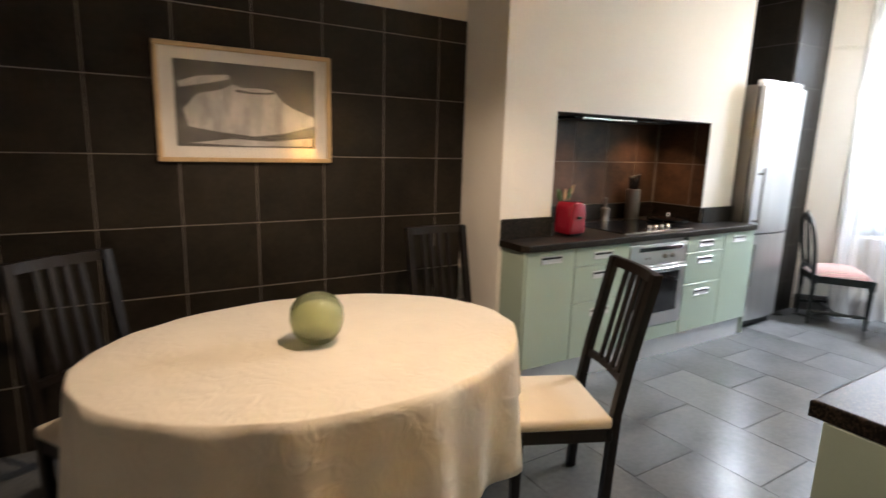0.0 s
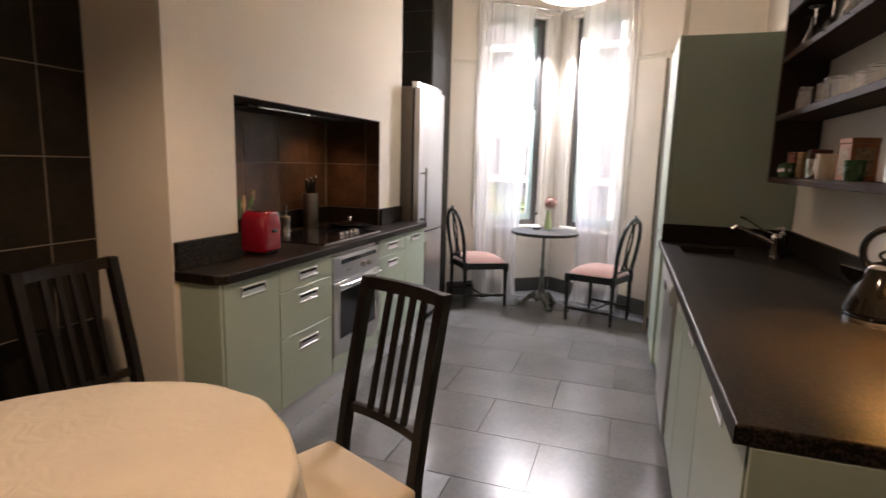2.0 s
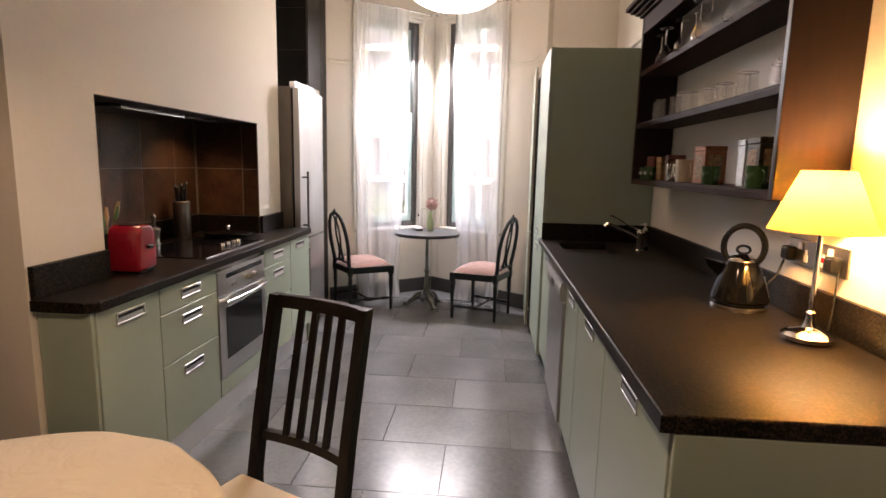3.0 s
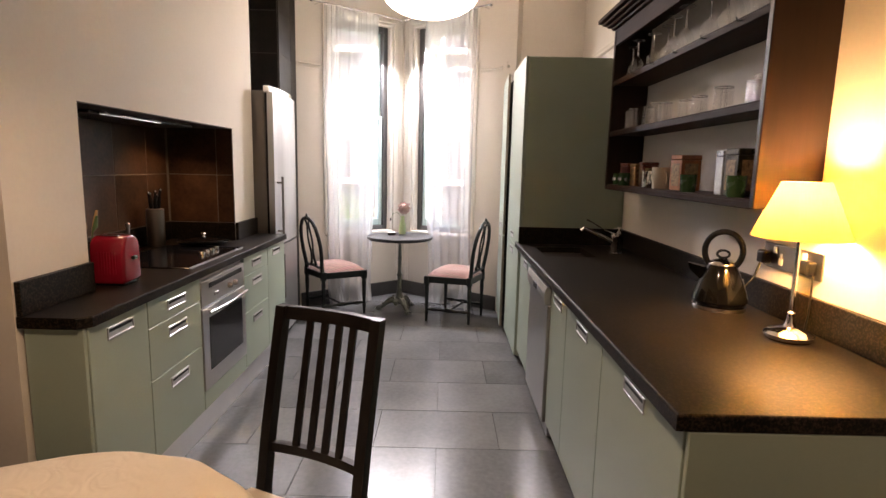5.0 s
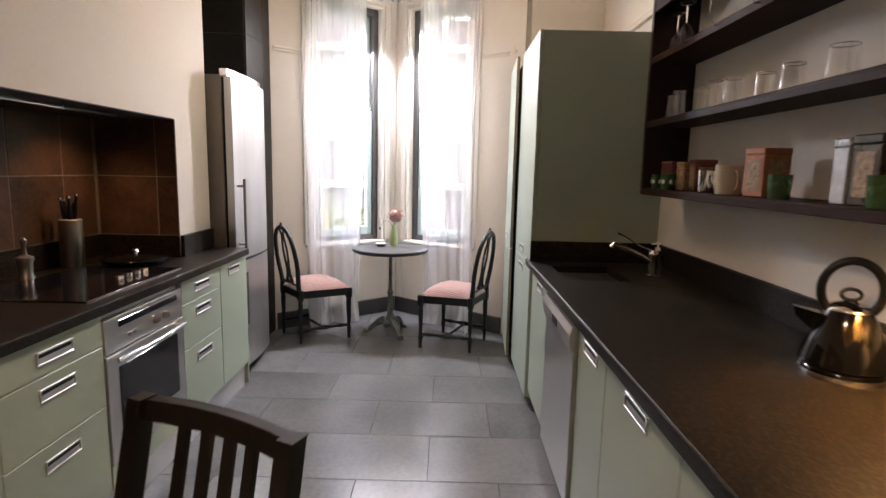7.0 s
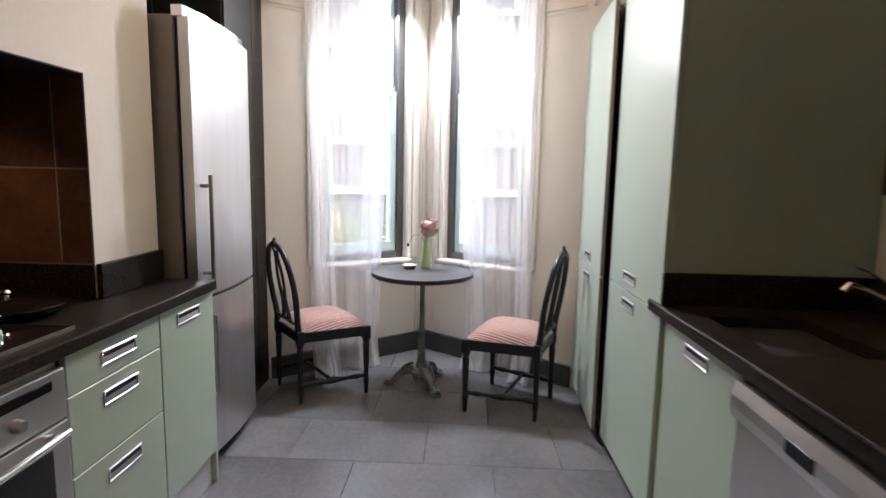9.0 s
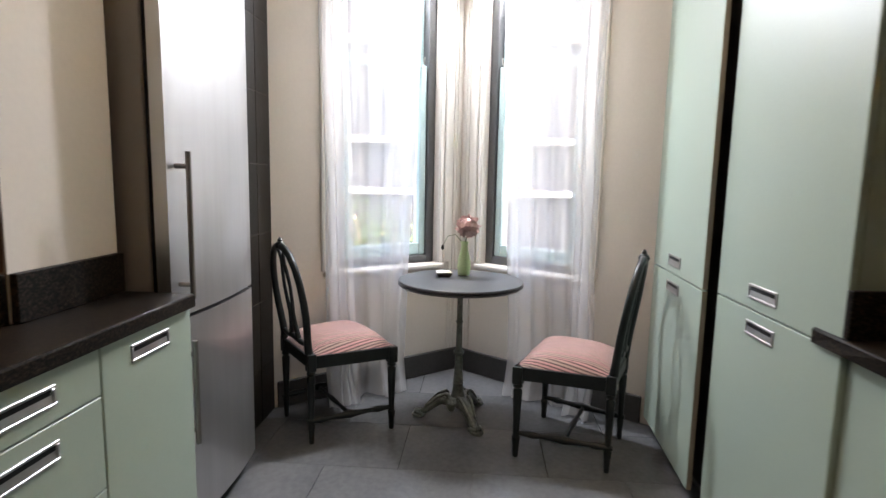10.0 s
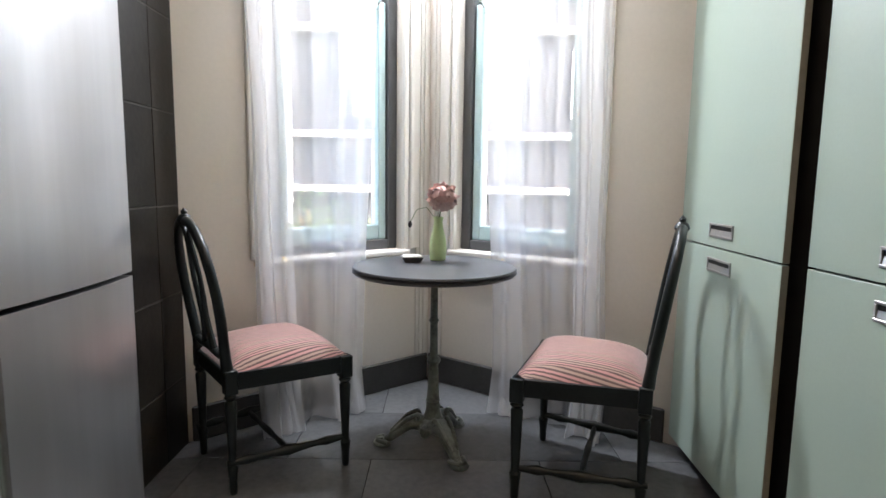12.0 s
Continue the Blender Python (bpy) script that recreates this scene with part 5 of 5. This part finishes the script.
def gust_chair(m, label):
    """Oval-back chair: back at local y = 0, facing +y."""
    t = thing("oval_back_chair", m, label, "chair", "bay chairs")
    for s in (-1, 1):
        part("front_leg", turned(s * 0.238, 0.405, 0, 0.435, 0.020, 0.75), M_GUST, t, "", True)
        part("back_leg", turned(s * 0.180, 0.0, 0, 0.445, 0.0185, 0.75), M_GUST, t, "", True)
        # side stretcher, turned
        bm = BM()
        n = 13
        pts = [(s * (0.180 + 0.056 * i / (n - 1)), -0.02 + 0.42 * i / (n - 1), 0.115) for i in range(n)]
        tube(bm, pts, [0.011, 0.013, 0.018, 0.011, 0.013, 0.016, 0.021, 0.016, 0.013, 0.011, 0.018, 0.013, 0.011], 10)
        part("side_stretcher", bm, M_GUST, t, "", True)
    bm = BM()
    n = 13
    tube(bm, [(-0.205 + 0.41 * i / (n - 1), 0.19, 0.115) for i in range(n)], [0.008, 0.009, 0.012, 0.009, 0.010, 0.012, 0.013, 0.012, 0.010, 0.009, 0.012, 0.009, 0.008], 10)
    part("cross_stretcher", bm, M_GUST, t, "", True)
    # seat rails
    bm = BM()
    box(bm, -0.214, 0.385, 0.375, 0.214, 0.425, 0.435, 0.006, 2)
    box(bm, -0.160, -0.015, 0.375, 0.152, 0.018, 0.435, 0.006, 2)
    for s in (-1, 1):
        hexa(bm, [(s * 0.184 - 0.014, 0.022, 0.375), (s * 0.184 + 0.014, 0.022, 0.375), (s * 0.238 + 0.014, 0.38, 0.375), (s * 0.238 - 0.014, 0.38, 0.375)],
             [(s * 0.184 - 0.014, 0.022, 0.435), (s * 0.184 + 0.014, 0.022, 0.435), (s * 0.238 + 0.014, 0.38, 0.435), (s * 0.238 - 0.014, 0.38, 0.435)])
    part("seat_rail", bm, M_GUST, t)
    # domed cushion
    bm = BM()
    N = 14
    g = []
    for i in range(N + 1):
        row = []
        for j in range(N + 1):
            u, v = i / N * 2 - 1, j / N * 2 - 1
            hx = 0.186 + 0.056 * (v + 1) / 2
            k = (1 - abs(u) ** 3.2) * (1 - abs(v) ** 3.2)
            row.append(bm.verts.new((u * hx, 0.205 + v * 0.210, 0.436 + 0.074 * k ** 0.6)))
        g.append(row)
    for i in range(N):
        for j in range(N):
            bm.faces.new((g[i][j], g[i + 1][j], g[i + 1][j + 1], g[i][j + 1]))
    rim = [g[i][0] for i in range(N + 1)] + [g[N][j] for j in range(1, N + 1)] + [g[i][N] for i in range(N - 1, -1, -1)] + [g[0][j] for j in range(N - 1, 0, -1)]
    bm.faces.new(rim[::-1])
    part("cushion", bm, M_STRIPE, t, "pink and brown striped upholstered cushion", True, 70)

    # oval back, leaning
    def bk(x, z):
        return (x, -0.005 - 0.078 * ((z - 0.44) / 0.53) ** 1.15 if z > 0.44 else -0.005, z)
    bm = BM()
    side = [(0.172, 0.440), (0.170, 0.480), (0.182, 0.54), (0.199, 0.62), (0.202, 0.70), (0.190, 0.78), (0.160, 0.855), (0.112, 0.910), (0.058, 0.937), (0.0, 0.945)]
    pts = [bk(x, z) for x, z in side] + [bk(-x, z) for x, z in side[-2::-1]]
    rad = [0.021, 0.019, 0.018, 0.0175, 0.017, 0.017, 0.0165, 0.0165, 0.0165, 0.018]
    tube(bm, pts, rad + rad[-2::-1], 12)
    part("back_frame", bm, M_GUST, t, "balloon-shaped moulded back frame", True, 60)
    bm = BM()
    tube(bm, [bk(x, z) for x, z in ((-0.168, 0.485), (-0.09, 0.478), (0.0, 0.490), (0.09, 0.478), (0.168, 0.485))], [0.013, 0.012, 0.016, 0.012, 0.013], 10)
    part("back_rail", bm, M_GUST, t, "", True)
    for s in (-1, 1):
        bm = BM()
        tube(bm, [bk(s * x, z) for x, z in ((0.052, 0.490), (0.026, 0.55), (0.018, 0.61), (0.036, 0.68), (0.042, 0.75), (0.030, 0.82), (0.014, 0.865), (0.022, 0.900), (0.046, 0.926))], [0.013, 0.012, 0.011, 0.009, 0.0085, 0.009, 0.010, 0.009, 0.009], 8)
        part("splat", bm, M_GUST, t, "pierced lens-shaped splat bar", True)
    bm = BM()
    p = bk(0, 0.945)
    lathe(bm, [(0.018, -0.012), (0.026, 0.0), (0.020, 0.014), (0.010, 0.022), (0.012, 0.030), (0.002, 0.042)], 12, p)
    part("crest", bm, M_GUST, t, "small carved crest", True)
    return t


gc = gust_chair(pose(5.018, 2.219, 0, 0, 0, 218.5), "black-green oval-back chair with striped cushion beside the fridge")
g2 = copy_thing(gc, pose(4.928, 0.667, 0, 0, 0, -22.5))
tagged(g2, "black-green oval-back chair with striped cushion beside the tall cupboard")


# ---- curtains ----
def drape(s_top0, s_top1, s_bot0, s_bot1, depth, waves, rn):
    """A hanging sheet between two edges, in soft folds that deepen towards the floor."""
    ph = [rn.uniform(0, 6.28) for _ in range(6)]
    bm = BM()
    NX, NZ = int(24 * waves), 48
    rows = []
    for k in range(NZ + 1):
        w = k / NZ
        z = 2.955 - w * 2.945
        row = []
        for i in range(NX + 1):
            u = i / NX
            e = w ** 1.5
            s = (s_top0 + (s_top1 - s_top0) * u) * (1 - e) + (s_bot0 + (s_bot1 - s_bot0) * u) * e
            amp = 0.008 + 0.014 * w
            v = u + 0.03 * math.sin(2.3 * w + ph[4])
            y = amp * (math.sin(2 * math.pi * waves * v + ph[0] + 0.7 * math.sin(2 * w + ph[3])) + 0.6 * math.sin(2 * math.pi * 0.61 * waves * v + ph[1] + 1.2 * w) + 0.30 * math.sin(2 * math.pi * 2.7 * waves * v + ph[2]) * (1 - w) ** 2)
            puddle = 0.08 * max(0, w - 0.94) / 0.06
            edge = 0.010 * math.sin(6.5 * w + ph[5]) + 0.005 * math.sin(15 * w + ph[1])
            row.append(bm.verts.new((s + edge + 0.004 * math.sin(9 * w + 5 * u), depth + y - puddle * (0.5 + 0.5 * math.sin(9 * u)), max(0.004, z))))
        rows.append(row)
    for r0, r1 in zip(rows, rows[1:]):
        for i in range(NX):
            bm.faces.new((r0[i], r0[i + 1], r1[i + 1], r1[i]))
    return bm


def curtain(m, s_top0, s_top1, s_bot0, s_bot1, seed, label):
    t = thing("curtain", m, label, "curtain", "voile curtains")
    rn = random.Random(seed)
    part("voile", drape(s_top0, s_top1, s_bot0, s_bot1, -0.115, 4.5, rn), M_VOILE, t, "sheer white voile in loose folds", True, 180)
    part("folded_edge", drape(s_top0 + 0.004, s_top0 + 0.20, s_bot0 + 0.004, s_bot0 + 0.17, -0.150, 1.6, rn), M_VOILE, t, "doubled inner edge of the voile", True, 180)
    part("gathered_edge", drape(s_top1 - 0.14, s_top1 - 0.004, s_bot1 - 0.16, s_bot1 - 0.004, -0.148, 2.6, rn), M_VOILE, t, "gathered outer edge of the voile", True, 180)
    return t


for tag, end in (("left", BAY_L), ("right", BAY_R)):
    m, length = bay_frame(CORNER, end)
    if tag == "left":
        curtain(m, 0.415, 1.01, 0.50, 1.00, 3, "sheer white curtain reaching the floor beside the fridge wall")
    else:
        curtain(m, 0.40, 1.02, 0.51, 1.04, 8, "sheer white curtain reaching the floor beside the tall cupboard")
    rd = thing("curtain_rod", m, "thin steel curtain rod with a round finial", "curtain rod", "curtain rods")
    bm = BM()
    tube(bm, [(0.14, -0.115, 2.965), (length - 0.12, -0.115, 2.965)], 0.008, 10)
    part("rod", bm, M_CHROME, rd, "", True)
    for x, rr in ((0.125, 0.018), (length - 0.11, 0.018)):
        bm = BM()
        lathe(bm, [(0.002, -rr), (rr * 0.7, -rr * 0.7), (rr, 0), (rr * 0.7, rr * 0.7), (0.002, rr)], 14, (x, -0.115, 2.965))
        part("finial", bm, M_CHROME, rd, "", True)
    for x in (0.2, length - 0.2):
        bm = BM()
        tube(bm, [(x, -0.108, 2.965), (x, -0.001, 2.965)], 0.005, 8)
        part("bracket", bm, M_CHROME, rd, "", True)

# ---- pendant ----
pd = thing("pendant_lamp", pose(3.95, 1.115, H), "lit white opal pendant lamp on a thin cord", "lamp")
bm = BM()
prof = [(0.02, -0.52)] + [(max(0.01, 0.345 * math.cos(a)), -0.685 + 0.165 * math.sin(a)) for a in arc(17, 88, -90)]
lathe(bm, prof, 48)
part("shade", bm, M_PEND, pd, "glowing white opal shade", True, 70)
bm = BM()
tube(bm, [(0, 0, -0.001), (0, 0, -0.515)], 0.004, 8)
part("cord", bm, M_WHITEPL, pd, "white cord")
bm = BM()
lathe(bm, [(0.05, -0.001), (0.05, -0.02), (0.02, -0.04), (0.004, -0.042)], 20)
part("ceiling_rose", bm, M_WHITEPL, pd, "", True)
# unseen pendant; its dome is added to keep the light on the table
dl = thing("dome_pendant", pose(0.66, 1.25, H - 0.43), "unseen lit pendant with an assumed dome shade beside the dining table", "lamp")
bm = BM()
lathe(bm, [(0.192, -0.600), (0.176, -0.55), (0.150, -0.48), (0.100, -0.43), (0.03, -0.40), (0.026, -0.404), (0.097, -0.436), (0.146, -0.485), (0.172, -0.553), (0.188, -0.600)], 40, caps=False)
part("shade", bm, M_BLACKPL, dl, "assumed dark dome that cuts off the lamplight", True)
bm = BM()
tube(bm, [(0, 0, 0.429), (0, 0, -0.42)], 0.004, 8)
part("cord", bm, M_WHITEPL, dl, "white cord")
bm = BM()
lathe(bm, [(0.03, -0.40), (0.028, -0.44), (0.018, -0.46), (0.003, -0.462)], 16)
part("bulb_holder", bm, M_BLACKPL, dl)

# ---- outside ----
# ground colour is raised so that it bounces more daylight into the bay
bm = BM()
box(bm, -90, -120, -1.3, 150, 120, -1.2)
tagged(setting("ground", bm, mat("garden_ground", (0.24, 0.25, 0.19), 0.9, 0, 0.5, 0.5, 9, 0.2)), "garden ground outside the bay, kept pale to bounce daylight")
M_FAC = mat("grey_slate_facade", (0.030, 0.031, 0.034), 0.7, 0, 0.3, 0.7, 12, 0.2)
M_FAC2 = mat("pale_batten", (0.055, 0.055, 0.056), 0.7, 0, 0.2, 2, 30)
M_WBAND = mat("white_gutter_paint", (0.75, 0.75, 0.73), 0.5, 0, 0.08, 2, 40)
bl = thing("neighbour_house", pose(17.5, 1.6, -1.2), "tall grey neighbouring house with white gutters and sash windows", "house")
HH = 9.6
bm = BM()
box(bm, 0, -12, 0, 6, 9, HH)
part("wall", bm, M_FAC, bl)
for z in (2.05, 3.45, 6.1, HH):
    bm = BM()
    box(bm, -0.22, -12.1, z, -0.005, 9.1, z + 0.16, 0.02)
    part("gutter", bm, M_WBAND, bl, "white gutter band")
for k in range(30):
    y = -11.7 + 0.7 * k
    bm = BM()
    box(bm, -0.06, y, 0.0, -0.001, y + 0.10, HH - 0.01)
    part("batten", bm, M_FAC2, bl, "pale vertical batten")
for z in (4.0, 7.0):
    for k in range(7):
        y = -10.2 + 2.8 * k
        bm = BM()
        for q in ((y, z, y + 0.10, z + 1.7), (y + 0.95, z, y + 1.05, z + 1.7), (y + 0.10, z, y + 0.95, z + 0.10), (y + 0.10, z + 1.6, y + 0.95, z + 1.7), (y + 0.10, z + 0.80, y + 0.95, z + 0.88)):
            box(bm, -0.12, q[0], q[1], -0.061, q[2], q[3])
        w = part("window", bm, M_WBAND, bl, "white sash window")
        bm = BM()
        box(bm, -0.085, y + 0.10, z + 0.10, -0.062, y + 0.95, z + 1.6)
        part("pane", bm, M_BLACKGL, w, "dark window glass")
for k, y in enumerate((-6.1, -0.45, 3.7)):
    bm = BM()
    tube(bm, [(-0.14, y, 0), (-0.14, y, HH - 0.02)], 0.07, 10)
    part("downpipe", bm, M_WBAND, bl, "white downpipe", True)
bm = BM()
hexa(bm, [(-0.3, -12.2, HH + 0.17), (6.3, -12.2, HH + 0.17), (6.3, 9.2, HH + 0.17), (-0.3, 9.2, HH + 0.17)], [(2.8, -10, HH + 1.1), (3.2, -10, HH + 1.1), (3.2, 7, HH + 1.1), (2.8, 7, HH + 1.1)])
part("roof", bm, mat("dark_roof_slates", (0.07, 0.07, 0.075), 0.6, 0, 0.3, 2, 20, 0.2), bl)

M_LEAF = mat("bright_leaf", (0.040, 0.075, 0.014), 0.55, 0, 0.4, 3, 40, 0, second=(0.085, 0.135, 0.030))


def shrub(m, r, h, count, seed, label):
    t = thing("shrub", m, label, "shrub", "garden shrubs")
    rn = random.Random(seed)
    bm = BM()
    tips = []
    for k in range(9):
        a, q = rn.uniform(0, 6.28), rn.uniform(0.3, 0.9)
        e = Vector((math.cos(a) * r * q, math.sin(a) * r * q, h * rn.uniform(0.5, 0.95)))
        tube(bm, [(0, 0, 0), (e.x * 0.3, e.y * 0.3, e.z * 0.5), tuple(e)], [0.05, 0.03, 0.01], 6)
        tips.append(e)
    part("stems", bm, M_STRAW, t, "brown woody stems")
    V, F = [], []
    for k in range(count):
        c = rn.choice(tips) * rn.uniform(0.45, 1.08) + Vector((rn.gauss(0, r * 0.2), rn.gauss(0, r * 0.2), rn.gauss(0, h * 0.09)))
        c.z = max(0.08, c.z)
        d = Vector((rn.gauss(0, 1), rn.gauss(0, 1), rn.gauss(0, 0.7))).normalized()
        s = d.cross(Vector((0.1, 0.3, 1))).normalized()
        L, W = rn.uniform(0.06, 0.12), rn.uniform(0.025, 0.05)
        i = len(V)
        V += [tuple(c), tuple(c + d * L * 0.5 + s * W), tuple(c + d * L), tuple(c + d * L * 0.5 - s * W)]
        F.append((i, i + 1, i + 2, i + 3))
    me = bpy.data.meshes.new("leaves")
    me.from_pydata(V, [], F)
    me.materials.append(M_LEAF)
    ob = new("leaves", me)
    ob.parent = t
    tagged(ob, "bright green leaves", kind="stuff")


shrub(pose(10.6, 4.9, -1.2), 1.5, 2.9, 5200, 1, "leafy green shrub in the garden")
shrub(pose(11.2, 3.1, -1.2), 1.1, 2.2, 3600, 2, "leafy green bush in the garden")
shrub(pose(10.2, 7.0, -1.2), 1.4, 3.0, 4000, 3, "tall leafy green shrub by the wall")
shrub(pose(12.2, -1.0, -1.2), 1.0, 1.5, 2600, 4, "low leafy bush by the house")


# ---- tiles and flags ----
def tiles(parent, name, material, x0, x1, z0, z1, xs, zs_, place, gap=0.005, thick=0.002):
    """Square wall tiles, each a slightly domed slab; place(u, w) gives the pose of a tile's centre."""
    cache = {}
    for a, b in zip(xs, xs[1:]):
        for c, d in zip(zs_, zs_[1:]):
            aa, bb, cc, dd = max(a, x0), min(b, x1), max(c, z0), min(d, z1)
            if bb - aa < 0.01 or dd - cc < 0.01:
                continue
            w, h = round(bb - aa, 3), round(dd - cc, 3)
            if (w, h) not in cache:
                bm = BM()
                x, z = w / 2 - gap / 2, h / 2 - gap / 2
                hexa(bm, [(-x, 0, -z), (x, 0, -z), (x, 0, z), (-x, 0, z)], [(-x + 0.002, -thick, -z + 0.002), (x - 0.002, -thick, -z + 0.002), (x - 0.002, -thick, z - 0.002), (-x + 0.002, -thick, z - 0.002)])
                cache[(w, h)] = mesh_of("tile", bm, material)
            ob = new("tile", cache[(w, h)])
            ob.parent = parent
            ob.matrix_basis = place((aa + bb) / 2, (cc + dd) / 2)


def span(first, step, n):
    return [first + step * i for i in range(n)]


TTOP = 2.20
bm = BM()
box(bm, -2.39, TW + 0.0005, 0, 1.659, TW + 0.011, TTOP)
tw = setting("tiled_wall_dining", bm, M_GROUT, "dark slate tiles with pale grout")
tiles(tw, "tile", M_TILE, -2.39, 1.658, 0, TTOP, span(-2.533, 0.3630, 13), span(-0.023, 0.3485, 8), lambda u, w: pose(u, TW, w))
bm = BM()
box(bm, ALC[0], ALC[3] - 0.002, 1.03, ALC[1], ALC[3] + 0.001, ALC[2])
box(bm, ALC[0] - 0.001, LW, 1.03, ALC[0] + 0.002, ALC[3], ALC[2])
box(bm, ALC[1] - 0.002, LW, 1.03, ALC[1] + 0.001, ALC[3], ALC[2])
ta = setting("tiled_alcove", bm, M_GROUT, "rust brown tiles in the cooking alcove")
tiles(ta, "tile", M_TILE_BR, ALC[0] + 0.01, ALC[1] - 0.01, 1.033, ALC[2] - 0.002, span(2.0, 0.345, 6), span(1.015, 0.345, 3), lambda u, w: pose(u, ALC[3] - 0.002, w))
tiles(ta, "tile", M_TILE_BR, LW + 0.002, ALC[3] - 0.012, 1.033, ALC[2] - 0.002, span(2.21, 0.345, 3), span(1.015, 0.345, 3), lambda u, w: pose(ALC[1] - 0.002, u, w, 0, 0, -90))
tiles(ta, "tile", M_TILE_BR, LW + 0.002, ALC[3] - 0.012, 1.033, ALC[2] - 0.002, span(2.21, 0.345, 3), span(1.015, 0.345, 3), lambda u, w: pose(ALC[0] + 0.002, u, w, 0, 0, 90))
# thin sheet under the alcove top, coloured dark for the shade up there
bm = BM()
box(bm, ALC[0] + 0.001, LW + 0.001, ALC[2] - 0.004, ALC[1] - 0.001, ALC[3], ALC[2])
setting("alcove_top", bm, M_GAPSHADE, "alcove soffit with its shade put into a dark colour")
M_JOINTD = mat("dark_grout", (0.05, 0.044, 0.036), 0.8, 0, 0.2, 20, 100)
bm = BM()
box(bm, 4.72, 2.433, 0, 5.249, 2.442, H - 0.001)
box(bm, 4.031, 3.010, 0, 4.72, 3.02, H - 0.001)
box(bm, 4.711, 2.442, 0, 4.7195, 3.01, H - 0.001)
tf = setting("tiled_wall_fridge", bm, M_JOINTD, "dark slate tiles beside and above the fridge")
tiles(tf, "tile", M_TILE, 4.712, 5.247, 0, H - 0.002, span(4.712, 0.363, 3), span(-0.06, 0.3485, 11), lambda u, w: pose(u, 2.432, w))
tiles(tf, "tile", M_TILE, 4.032, 4.71, 1.6, H - 0.002, span(4.032, 0.363, 3), span(-0.06, 0.3485, 11), lambda u, w: pose(u, 3.009, w))
tiles(tf, "tile", M_TILE, 2.442, 3.0, 1.6, H - 0.002, span(2.442, 0.363, 3), span(-0.06, 0.3485, 11), lambda u, w: pose(4.711, u, w, 0, 0, -90))

rf = random.Random(11)
fl = bpy.data.objects["floor"]
cache = []
for v in range(6):
    bm = BM()
    hx, hy = 0.4350 / 2 - 0.0010, 0.66 / 2 - 0.0010
    e = 0.0010
    lo = [(-hx, -hy, -0.03), (hx, -hy, -0.03), (hx, hy, -0.03), (-hx, hy, -0.03)]
    a = [bm.verts.new(p) for p in lo]
    b = [bm.verts.new((x, y, -e)) for x, y, _ in lo]
    c = [bm.verts.new((x * (1 - e / hx), y * (1 - e / hy), 0.0)) for x, y, _ in lo]
    for r0, r1 in ((a, b), (b, c)):
        for i in range(4):
            j = (i + 1) % 4
            bm.faces.new((r0[i], r0[j], r1[j], r1[i]))
    bm.faces.new(c)
    cache.append(mesh_of("flagstone", bm, M_FLOOR))
row = 0
x = 2.949 - 0.4350 * 12 + 0.2175
while x < 6.2:
    y = 1.0 + 0.33 + (0.33 if row % 2 == 1 else 0.0) - 0.66 * 5
    while y < 3.4:
        ins = (-1.95 < y < 3.2) and x > -2.5
        if ins:
            ob = new("flagstone", cache[rf.randrange(6)])
            ob.parent = fl
            ob.matrix_basis = pose(x, y, 0, 0, 0, rf.choice((0, 180)))
        y += 0.66
    x += 0.4350
    row += 1
